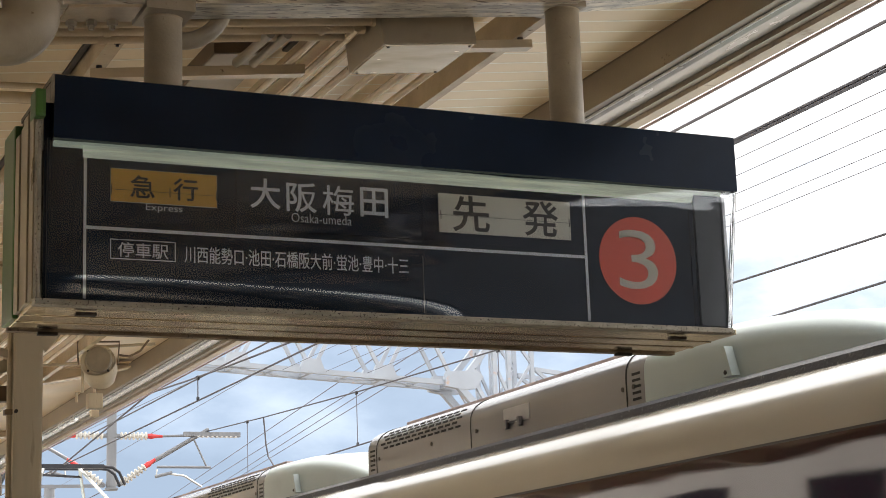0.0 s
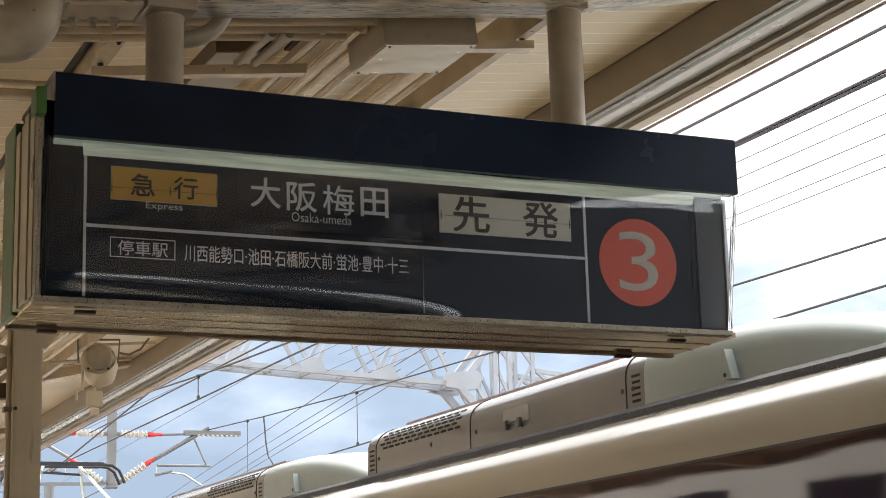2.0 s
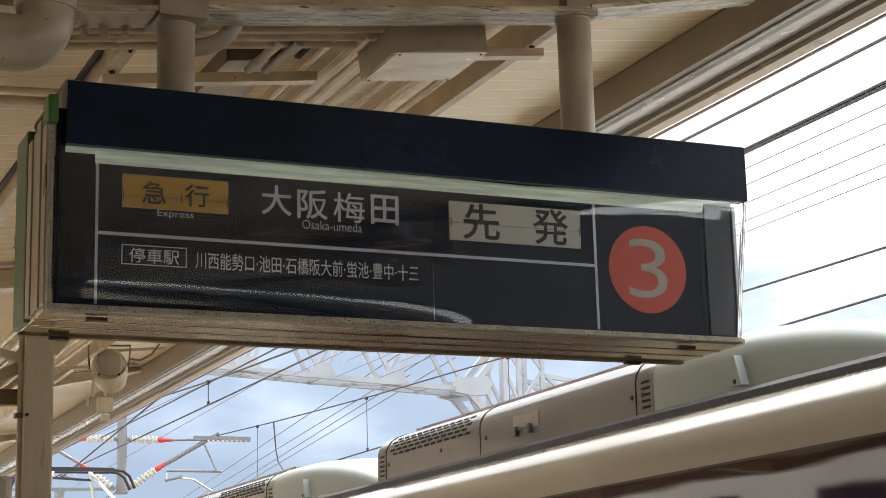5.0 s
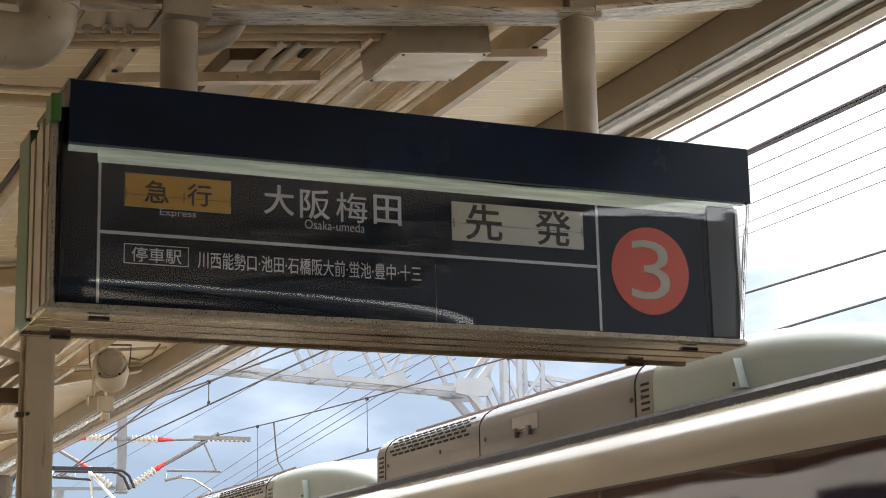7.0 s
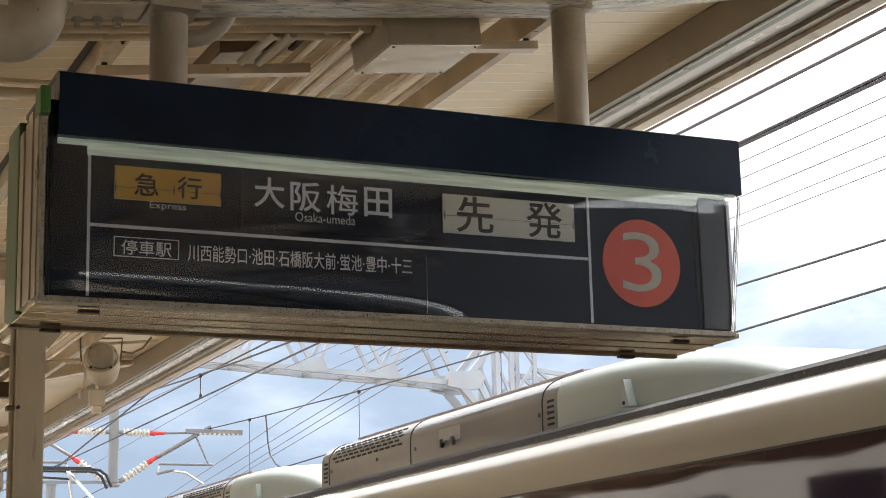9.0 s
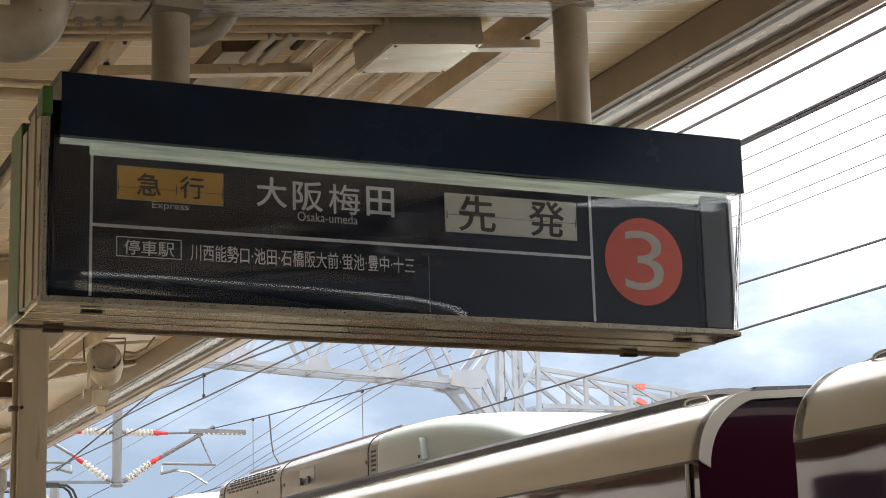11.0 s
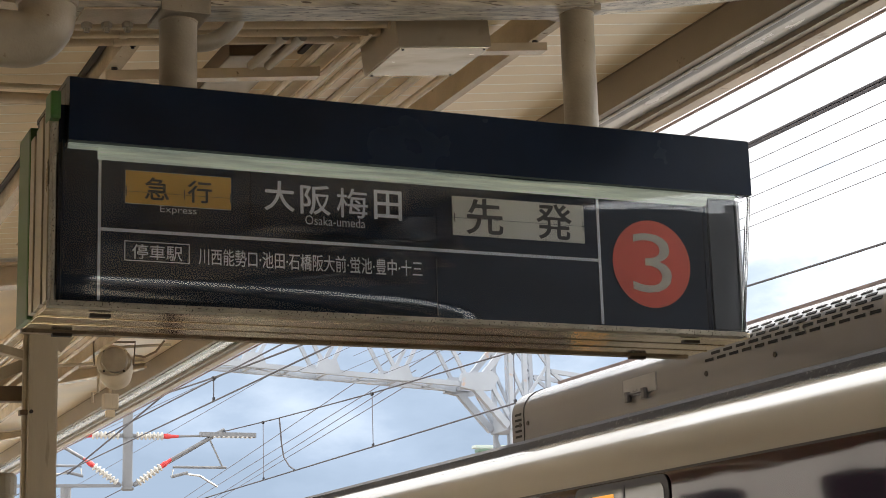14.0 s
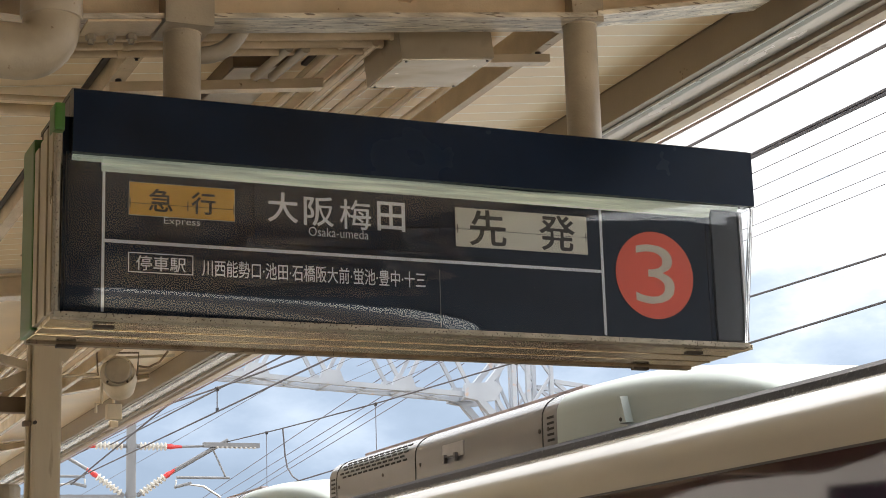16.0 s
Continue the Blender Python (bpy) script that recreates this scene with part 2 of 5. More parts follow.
def add_box(bm, a, b, bevel=0.0):
    """A box between two corners, with its edges broken by bevel metres."""
    lo, hi = [min(p, q) for p, q in zip(a, b)], [max(p, q) for p, q in zip(a, b)]
    vs = [bm.verts.new((x, y, z)) for x in (lo[0], hi[0]) for y in (lo[1], hi[1]) for z in (lo[2], hi[2])]
    fs = [bm.faces.new([vs[i] for i in f]) for f in ((0, 1, 3, 2), (4, 6, 7, 5), (0, 4, 5, 1), (2, 3, 7, 6), (0, 2, 6, 4), (1, 5, 7, 3))]
    if bevel:
        es = list({e for f in fs for e in f.edges})
        bmesh.ops.bevel(bm, geom=es, offset=bevel, segments=2, affect="EDGES", profile=0.7)
    return bm


def box(a, b, bevel=0.0):
    return add_box(bmesh.new(), a, b, bevel)


def add_tube(bm, pts, radius, sides=10, cap=True):
    """A round bar along a line of points; radius may be one number or one for each point."""
    pts = [Vector(p) for p in pts]
    radii = radius if isinstance(radius, (list, tuple)) else [radius] * len(pts)
    rings, side = [], None
    for i, p in enumerate(pts):
        d = (pts[min(i + 1, len(pts) - 1)] - pts[max(i - 1, 0)]).normalized()
        if side is None:
            side = d.orthogonal().normalized()
        side = (side - d * side.dot(d)).normalized()
        up = d.cross(side)
        rings.append([bm.verts.new(p + radii[i] * (math.cos(2 * math.pi * k / sides) * side + math.sin(2 * math.pi * k / sides) * up)) for k in range(sides)])
    for r, s in zip(rings, rings[1:]):
        for k in range(sides):
            bm.faces.new((r[k], r[(k + 1) % sides], s[(k + 1) % sides], s[k]))
    if cap:
        bm.faces.new(rings[0][::-1])
        bm.faces.new(rings[-1])
    return bm


def tube(pts, radius, sides=10):
    return add_tube(bmesh.new(), pts, radius, sides)


def add_profile(bm, outline, axis, a, b):
    """Extrude a closed outline (pairs) along an axis: 'x' takes (y, z), 'y' takes (x, z), 'z' takes (x, y)."""
    put = {"x": lambda p, s: (s, p[0], p[1]), "y": lambda p, s: (p[0], s, p[1]), "z": lambda p, s: (p[0], p[1], s)}[axis]
    r, s = [bm.verts.new(put(p, a)) for p in outline], [bm.verts.new(put(p, b)) for p in outline]
    k = len(outline)
    for i in range(k):
        bm.faces.new((r[i], r[(i + 1) % k], s[(i + 1) % k], s[i]))
    bm.faces.new(r[::-1])
    bm.faces.new(s)
    return bm


def profile(outline, axis, a, b):
    return add_profile(bmesh.new(), outline, axis, a, b)


def add_bar(bm, p, q, w, h):
    """A straight flat bar of section w by h between two points."""
    p, q = Vector(p), Vector(q)
    d = (q - p).normalized()
    ref = Vector((0, 0, 1)) if abs(d.z) < 0.95 else Vector((1, 0, 0))
    s = d.cross(ref).normalized() * w / 2
    u = s.cross(d).normalized() * h / 2
    r, t = [[bm.verts.new(c + i * s + j * u) for i, j in ((1, 1), (-1, 1), (-1, -1), (1, -1))] for c in (p, q)]
    for k in range(4):
        bm.faces.new((r[k], r[(k + 1) % 4], t[(k + 1) % 4], t[k]))
    bm.faces.new(r[::-1])
    bm.faces.new(t)
    return bm


def bar(p, q, w, h):
    return add_bar(bmesh.new(), p, q, w, h)


def lettering(text, width, height, thick=0.0015, weight=0.0):
    """Letters as a flat mesh in the xz plane, facing -y, stretched to width by height, lower left corner at the origin."""
    cu = bpy.data.curves.new("letters", "FONT")
    cu.body, cu.extrude, cu.offset, cu.resolution_u = text, 0.01, weight, 4
    ob = bpy.data.objects.new("letters", cu)
    scene.collection.objects.link(ob)
    bpy.context.view_layer.update()
    me = bpy.data.meshes.new_from_object(ob.evaluated_get(bpy.context.evaluated_depsgraph_get()))
    bpy.data.objects.remove(ob)
    bpy.data.curves.remove(cu)
    bm = bmesh.new()
    bm.from_mesh(me)
    bpy.data.meshes.remove(me)
    lo = [min(v.co[i] for v in bm.verts) for i in range(3)]
    hi = [max(v.co[i] for v in bm.verts) for i in range(3)]
    for v in bm.verts:
        x, y, z = v.co
        v.co = ((x - lo[0]) / (hi[0] - lo[0]) * width, -(z - lo[2]) / (hi[2] - lo[2]) * thick, (y - lo[1]) / (hi[1] - lo[1]) * height)
    return bm


# ---------------------------------------------------------------- ground, platform, track
RAIL = -1.1                                   # top of rail below the platform's surface
NEAR_TRACK, FAR_TRACK = 5.125, 8.40
EDGE = 3.66                                   # platform edge
tagged(part("ground", box((-400, -300, RAIL - 0.6), (500, 900, RAIL - 0.3)), BALLAST), "brown grey gravel ground round the tracks", "ground", kind="structure")
tagged(part("platform", box((-5.9, -40, RAIL - 0.3), (EDGE, 60, 0.0), 0.02), CONCRETE), "grey concrete platform", "platform", kind="structure")
for tx in (NEAR_TRACK, FAR_TRACK):
    tr = tagged(part("track_bed", profile([(tx - 1.9, RAIL - 0.32), (tx + 1.9, RAIL - 0.32), (tx + 1.5, RAIL - 0.16), (tx - 1.5, RAIL - 0.16)], "y", -60, 200), BALLAST), "gravel track bed", "track", kind="structure")
    for sx in (-0.717, 0.717):
        part("rail", profile([(tx + sx - 0.06, RAIL - 0.16), (tx + sx + 0.06, RAIL - 0.16), (tx + sx + 0.033, RAIL), (tx + sx - 0.033, RAIL)], "y", -60, 200), STEEL_RAIL, tr)

# pale building across the tracks on the other side, mirrored in the train's side
across = thing("station_building", "pale rendered building with dark framed windows", "building", at=pose(-14, 20, RAIL - 0.3))
part("wall", box((-4, -30, 0), (0, 45, 8.6), 0.05), PALE_WALL, across)
part("roof", box((-4.3, -30.3, 8.604), (0.3, 45.3, 8.9), 0.05), GREEN_ROOF, across)
first = None
for i in range(12):
    m = pose(0, -26 + i * 5.6, 4.55)
    if first is None:
        first = part("window", box((-0.1, 0, 0), (0.04, 2.6, 1.35), 0.01), DARK_GLASS, across, at=m)
    else:
        again(first, across, m)


# ---------------------------------------------------------------- canopy
VALLEY = 0.9


def soffit_z(x):
    """Height of the canopy's underside, which rises from the valley to both eaves."""
    return 3.526 + (0.12 if x > VALLEY else -0.03) * (x - VALLEY)


Y0, Y1 = -16.0, 26.0
EAVE_X = 3.60


def build_soffit():
    bm = bmesh.new()
    xs = (-5.4, VALLEY, EAVE_X)
    top = 0.09
    for a, b in zip(xs, xs[1:]):
        add_profile(bm, [(a, soffit_z(a)), (b, soffit_z(b)), (b, soffit_z(b) + top), (a, soffit_z(a) + top)], "y", Y0, Y1)
    # raised seams of the sheets, across the platform
    y = Y0 + 0.06
    while y < Y1:
        for a, b in zip(xs, xs[1:]):
            if a == VALLEY and y > 10.5:
                continue
            add_profile(bm, [(a, soffit_z(a) - 0.0007), (b, soffit_z(b) - 0.0007), (b, soffit_z(b) + 0.01), (a, soffit_z(a) + 0.01)], "y", y, y + 0.012)
        y += 0.131
    return bm


# pale colour paints the light caught by seam edges on the track side
SEAM_HIGHLIGHT = material("painted seam highlight", (0.93, 0.87, 0.74), 0.35, vary=0.1, scale=9)
ceiling = part("ceiling", build_soffit(), CREAM)
ceiling.data.materials.append(SEAM_HIGHLIGHT)
for face in ceiling.data.polygons:
    side = [ceiling.data.vertices[i].co for i in face.vertices]
    face.material_index = int(max(v.y for v in side) - min(v.y for v in side) < 0.02 and min(v.x for v in side) > VALLEY - 0.01)
tagged(ceiling, "cream ribbed sheet underside of the platform canopy", "canopy", kind="structure")


def sweep_x(section, x0, x1, y):
    """One closed section of (y, drop) pairs, carried along the canopy's slope from x0 to x1."""
    bm = bmesh.new()
    r, s = [[bm.verts.new((x, y + yy, soffit_z(x) + zz)) for yy, zz in section] for x in (x0, x1)]
    k = len(section)
    for i in range(k):
        bm.faces.new((r[i], r[(i + 1) % k], s[(i + 1) % k], s[i]))
    bm.faces.new(r[::-1])
    bm.faces.new(s)
    return bm


def i_beam(x0, x1, y, depth, flange):
    """A rafter that follows the canopy's slope between x0 and x1."""
    f, t, w = flange / 2, 0.014, 0.007
    return sweep_x([(-f, -depth), (f, -depth), (f, -depth + t), (w, -depth + t), (w, -0.034), (f, -0.034), (f, -0.02), (-f, -0.02),
                    (-f, -0.034), (-w, -0.034), (-w, -depth + t), (-f, -depth + t)], x0, x1, y)


def tapered_beam(x0, x1, y, d0, d1, flange):
    """The outer end of a rafter, whose lower flange rises towards the eave."""
    bm = bmesh.new()
    f, t, w = flange / 2, 0.014, 0.007
    rings = []
    for x, depth in ((x0, d0), (x1, d1)):
        sec = [(-f, -depth), (f, -depth), (f, -depth + t), (w, -depth + t), (w, -0.034), (f, -0.034), (f, -0.02), (-f, -0.02),
               (-f, -0.034), (-w, -0.034), (-w, -depth + t), (-f, -depth + t)]
        rings.append([bm.verts.new((x, y + yy, soffit_z(x) + zz)) for yy, zz in sec])
    r, q = rings
    for i in range(len(r)):
        bm.faces.new((r[i], r[(i + 1) % len(r)], q[(i + 1) % len(r)], q[i]))
    bm.faces.new(r[::-1])
    bm.faces.new(q)
    return bm


def tapered_plate(x0, x1, y, d0, d1, width):
    """A thin plate under the rising flange of a rafter's outer end."""
    bm = bmesh.new()
    r, q = [[bm.verts.new((x, y + yy, soffit_z(x) - d + zz)) for yy, zz in ((-width / 2, 0), (width / 2, 0), (width / 2, 0.016), (-width / 2, 0.016))] for x, d in ((x0, d0), (x1, d1))]
    for i in range(4):
        bm.faces.new((r[i], r[(i + 1) % 4], q[(i + 1) % 4], q[i]))
    bm.faces.new(r[::-1])
    bm.faces.new(q)
    return bm


RAFTERS = (-13.3, -8.7, -4.1, 0.5, 5.10, 9.7, 14.3, 18.9, 23.5)
for y in RAFTERS:
    near = abs(y - 5.1) < 0.1
    r = thing("rafter", "flaking beige painted steel rafter under the canopy" if near else "cream painted steel rafter under the canopy", "beam", "canopy rafters")
    paint = CREAM_STEEL
    part("beam", i_beam(VALLEY + 0.003, 2.80, y, 0.149, 0.15), paint, r)
    part("beam", tapered_beam(2.803, EAVE_X - 0.06, y, 0.142, 0.075, 0.15), paint, r)
    part("beam", i_beam(-5.3, VALLEY - 0.003, y, 0.149, 0.15), paint, r)
    if near:
        part("flange_face", sweep_x([(-0.0755, -0.1525), (0.0755, -0.1525), (0.0755, -0.136), (-0.0755, -0.136)], VALLEY + 0.01, 2.80, y), WORN_STEEL, r, "flaking lower flange")
        part("flange_face", tapered_plate(2.803, EAVE_X - 0.065, y, 0.1455, 0.0785, 0.151), WORN_STEEL, r, "flaking lower flange")
        part("splice_plate", sweep_x([(-0.07, -0.161), (0.07, -0.161), (0.07, -0.1527), (-0.07, -0.1527)], 1.06, 1.285, y), paint, r, "bolted splice plate")
        nut = None
        for bx in (1.095, 1.157, 1.222):
            for by in (0.055,):
                m = pose(bx, y + by, soffit_z(bx) - 0.162)
                nut = again(nut, r, m) if nut else part("nut", tube([(0, 0, 0), (0, 0, -0.016), (0, 0, -0.017), (0, 0, -0.03)], [0.017, 0.017, 0.010, 0.009], 6), GREY_STEEL, r, "painted nut", at=m)


def purlin(x, drop, w, h, mat, label, start=Y0):
    z = soffit_z(x) - drop
    ob = part("purlin", bmesh.new(), mat)
    bm = bmesh.new()
    add_profile(bm, [(x - w / 2, z), (x + w / 2, z), (x + w / 2, z + 0.012), (x - w / 2 + 0.012, z + 0.012), (x - w / 2 + 0.012, z + h), (x - w / 2, z + h)], "y", start, Y1)
    bmesh.ops.recalc_face_normals(bm, faces=bm.faces)
    bm.to_mesh(ob.data)
    bm.free()
    return tagged(ob, label, "beam", "canopy purlins", kind="structure")


purlin(2.772, 0.146, 0.036, 0.13, CREAM_STEEL, "cream angle steel purlin along the canopy", 5.18)
purlin(1.345, 0.085, 0.055, 0.085, CREAM_STEEL, "cream angle steel purlin along the canopy")
purlin(2.116, 0.075, 0.046, 0.075, CREAM_STEEL, "cream angle steel purlin along the canopy")
purlin(0.2, 0.12, 0.075, 0.1, CREAM_STEEL, "cream angle steel purlin along the canopy")
purlin(-1.4, 0.12, 0.075, 0.1, CREAM_STEEL, "cream angle steel purlin along the canopy")

# dark strips laid on the soffit in place of shaded gaps beside purlins
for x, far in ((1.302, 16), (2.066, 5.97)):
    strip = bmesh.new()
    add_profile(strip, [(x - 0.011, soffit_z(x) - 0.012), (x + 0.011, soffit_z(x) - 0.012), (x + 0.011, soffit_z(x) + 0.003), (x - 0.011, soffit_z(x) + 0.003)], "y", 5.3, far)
    tagged(part("shadow_gap_strip", strip, BOLT), "dark strip in place of the shaded gap beside a canopy purlin", "strip", "packing strips", kind="structure")
for x, y, drop in ((1.345, 5.60, 0.085), (1.345, 5.868, 0.085), (2.772, 5.43, 0.1465), (2.772, 6.42, 0.1465)):
    tagged(part("purlin_bolt", tube([(x, y, soffit_z(x) - drop + 0.001), (x, y, soffit_z(x) - drop - 0.009), (x, y, soffit_z(x) - drop - 0.010), (x, y, soffit_z(x) - drop - 0.018)], [0.011, 0.011, 0.006, 0.006], 8), BOLT), "blackened bolt under a canopy purlin", "bolt", "purlin bolts")

# eave: dark channel beam, zinc gutter and pale drip edge
eave = thing("eave", "brown steel eave beam with a grey gutter and tan edge board", "eave")
eave["kind"] = "structure"
ez = 1.5 + 2.20
part("channel_beam", profile([(3.60, 3.853), (3.60, ez), (3.632, ez), (3.632, ez + 0.012), (3.612, ez + 0.012), (3.612, 3.853)], "y", Y0, Y1), DARK_BEAM, eave)
# thin brown strip added along the joint of beam and soffit
part("joint_line", profile([(3.595, 3.843), (3.5995, 3.843), (3.5995, 3.851), (3.595, 3.8485)], "y", Y0, Y1), BROWN_STEEL, eave, "thin brown line along the soffit joint")
for dy, dz in ((-0.030, 0.002), (-0.012, 0.012), (0.004, -0.004), (0.022, 0.010), (0.006, -0.020)):
    part("rust_spot", tube([(3.5985, 5.79 + dy, 3.728 + dz), (3.6004, 5.79 + dy, 3.728 + dz)], 0.0045, 7), RUST_STRIP, eave, "small rust spot")
part("gutter", profile([(3.634, ez + 0.05), (3.634, ez + 0.002), (3.68, ez - 0.010), (3.73, ez - 0.004), (3.79, ez + 0.006), (3.79, ez + 0.05)], "y", Y0, Y1), ZINC, eave, "dull grey gutter")
# thin bright tube added to draw the highlight along the gutter
part("highlight_lip", tube([(3.646, Y0, ez - 0.006), (3.646, Y1, ez - 0.006)], 0.006, 6), CHROME, eave)
part("under_board", profile([(3.795, ez + 0.05), (3.795, ez - 0.012), (3.845, ez - 0.004), (3.845, ez + 0.05)], "y", Y0, Y1), DARK_BEAM, eave)
part("edge_board", profile([(3.849, ez + 0.06), (3.849, ez - 0.022), (3.915, ez - 0.018), (3.93, ez + 0.0), (3.93, ez + 0.06)], "y", Y0, Y1), material("faded tan board", (0.50, 0.41, 0.31), 0.5, vary=0.18, scale=3, spots=(0.30, 0.22, 0.15), spot_scale=8), eave, "faded tan edge board")
part("cable", tube([(3.943, Y0, ez - 0.014), (3.943, Y1, ez - 0.014)], 0.007, 6), material("faded pinkish cable", (0.32, 0.24, 0.23), 0.6), eave, "faded pinkish cable")
bolt0 = None
y = 5.762 - 9 * 2.3
while y < Y1:
    m = pose(3.652, y, ez - 0.006)
    bolt0 = again(bolt0, eave, m) if bolt0 else part("bolt", tube([(0, 0, -0.008), (0, 0, 0.004)], 0.010, 8), ZINC, eave, "dull grey bolt", at=m)
    y += 2.3
tagged(part("eave_board", profile([(-5.6, 3.58), (-5.4, 3.58), (-5.4, 3.9), (-5.6, 3.9)], "y", Y0, Y1), DARK_BEAM), "brown eave board on the far side of the canopy", "eave", kind="structure")

# unseen plain walls added behind and beside the camera to cut bounced light
BLOCKER_GREY = material("grey light blocker", (0.20, 0.185, 0.17), 0.8, vary=0.12, scale=1)
tagged(part("light_block_south", box((-5.3, -4.0, 0.002), (2.2, -3.8, 3.36), 0.01), BLOCKER_GREY), "plain grey unseen wall added to cut light from behind", "wall", kind="structure")
tagged(part("light_block_west", box((-2.7, -3.797, 0.002), (-2.5, 7.2, 3.36), 0.01), BLOCKER_GREY), "plain grey unseen wall added to cut light from the left", "wall", kind="structure")

# unseen dark mass added so the board's lower face mirrors less sky
tagged(part("reflection_block", box((-30, -24, 5.6), (34, -18, 10.4), 0.05), material("dark reflection blocker", (0.045, 0.046, 0.05), 0.6, vary=0.12, scale=0.8)), "plain dark unseen block added to darken the board's reflections", "wall", kind="structure")

# column with its knee bracket
for cx, cy in ((1.436, 7.6),):
    col = thing("column", "cream painted steel canopy column", "column", at=pose(cx, cy, 0))
    h = soffit_z(cx) - 0.02
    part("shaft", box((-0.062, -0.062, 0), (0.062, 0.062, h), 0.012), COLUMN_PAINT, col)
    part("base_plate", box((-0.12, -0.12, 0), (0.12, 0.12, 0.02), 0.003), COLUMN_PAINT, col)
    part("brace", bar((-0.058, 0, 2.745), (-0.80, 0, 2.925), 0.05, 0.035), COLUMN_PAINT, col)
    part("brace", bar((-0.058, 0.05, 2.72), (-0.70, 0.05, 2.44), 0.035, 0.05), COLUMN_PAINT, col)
    part("cross_rail", box((-2.6, 0.10, 2.565), (-0.02, 0.16, 2.632), 0.004), BROWN_STEEL, col, "brown cross rail")
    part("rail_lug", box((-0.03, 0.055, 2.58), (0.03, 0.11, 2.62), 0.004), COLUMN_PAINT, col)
    for zc in (2.50, 1.6):
        part("pipe_clip", box((-0.095, -0.045, zc - 0.011), (-0.050, 0.0, zc + 0.011), 0.003), BROWN_STEEL, col, "small rusty pipe clip")
        part("clip_bolt", tube([(-0.052, -0.078, zc), (-0.052, -0.058, zc)], 0.008, 8), BOLT, col)
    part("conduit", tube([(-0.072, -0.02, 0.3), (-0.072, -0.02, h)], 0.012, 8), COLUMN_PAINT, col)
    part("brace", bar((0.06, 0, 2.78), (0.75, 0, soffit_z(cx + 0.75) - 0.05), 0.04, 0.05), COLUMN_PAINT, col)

downpipe = tagged(part("downpipe", tube([(1.235, 7.3, 0.0), (1.235, 7.3, 2.19)], 0.045, 16), GREY_STEEL, smooth=True), "grey beige downpipe beside a canopy column", "pipe")
part("socket", tube([(1.235, 7.3, 2.13), (1.235, 7.3, 2.20), (1.235, 7.3, 2.215)], [0.055, 0.055, 0.045], 16), GREY_STEEL, downpipe)

# conduits
def pipe(name, pts, r, mat, label, group="", sides=8):
    return tagged(part(name, tube(pts, r, sides), mat, smooth=True), label, "pipe", group)


for k, (y, r) in enumerate(((5.36, 0.017), (5.442, 0.017), (5.524, 0.0165))):
    x1 = 2.19 - 0.02 * k
    run = pipe("conduit", [(0.96, y, soffit_z(0.96) - 0.10), (x1, y, soffit_z(x1) - 0.10)], r, CREAM_STEEL, "cream steel conduit across the canopy", "cross conduits", sides=14)
    for cx in (1.27, x1 - 0.012):
        part("coupling", tube([(cx - 0.012, y, soffit_z(cx - 0.012) - 0.10), (cx + 0.014, y, soffit_z(cx + 0.014) - 0.10)], r + 0.0035, 14), CREAM_STEEL, run, smooth=True)
for y, r in ((6.215, 0.011), (6.36, 0.022)):
    pipe("conduit", [(0.95, y, 3.50), (1.30, y, 3.515)], r, CREAM_STEEL, "cream steel conduit across the canopy", "cross conduits", sides=12)
for ratio, r in ((0.985, 0.013), (1.035, 0.016), (1.062, 0.012), (1.10, 0.016), (1.15, 0.013), (1.20, 0.015), (1.245, 0.013)):
    hh = 2.07
    x = ratio * hh
    pipe("conduit", [(x, 5.42, 1.5 + hh), (x, 5.9, 1.5 + hh), (x, 16, 1.5 + hh)], r, CREAM_STEEL, "cream steel conduit along the canopy", "long conduits")
for (xa, ya), (xb, yb) in (((1.838, 5.46), (1.821, 5.798)), ((1.896, 5.45), (1.881, 5.785))):
    pipe("conduit", [(xa, ya, 3.53), (xb, yb, 3.53), (xb, yb + 0.006, 3.53)], [0.0165, 0.0165, 0.011], GREY_STEEL, "short beige conduit end under the canopy", "conduit ends", sides=14)
bend = [(0.839 + 0.087 * math.cos(a), 4.9, 3.309 - 0.087 * math.sin(a)) for a in [math.pi / 2 * k / 10 for k in range(11)]]
pipe("drain_pipe", [(0.926, 4.9, 3.56), (0.926, 4.9, 3.337), (0.926, 4.9, 3.332), (0.926, 4.9, 3.33)] + bend + [(0.4, 4.9, 3.222)], [0.090, 0.090, 0.088, 0.083] + [0.0825] * 11 + [0.082], GREY_STEEL, "thick beige drain pipe elbow under the valley gutter", sides=28)
pipe("conduit_bend", [(1.38, 5.2, 3.374)] + [(1.44 + 0.16 * math.sin(a), 5.2, 3.534 - 0.16 * math.cos(a)) for a in [math.pi / 2 * k / 9 for k in range(10)]], 0.028, GREY_STEEL, "bent beige conduit beside a hanger pipe", sides=12)


def angle_bar(x0, x1, y, drop, up, label):
    bm = sweep_x([(0, -drop), (0.05, -drop), (0.05, -drop + 0.006), (0.006, -drop + 0.006), (0.006, -drop + up), (0, -drop + up)], x0, x1, y)
    return tagged(part("support_angle", bm, CREAM_STEEL), label, "bracket", "support angles")


angle_bar(1.306, 2.093, 5.83, 0.141, 0.036, "cream steel angle carrying conduits")
angle_bar(2.54, 2.795, 5.38, 0.198, 0.030, "cream steel angle carrying the junction box")
# tray sides are coloured dark for the shade above the beige lid
tray = thing("cable_tray", "sheet metal cable tray under the canopy with shade-brown sides", "cable tray")
part("tray", sweep_x([(0, -0.062), (0.5, -0.062), (0.5, 0.004), (0, 0.004)], 1.745, 1.962, 5.812), BROWN_STEEL, tray)
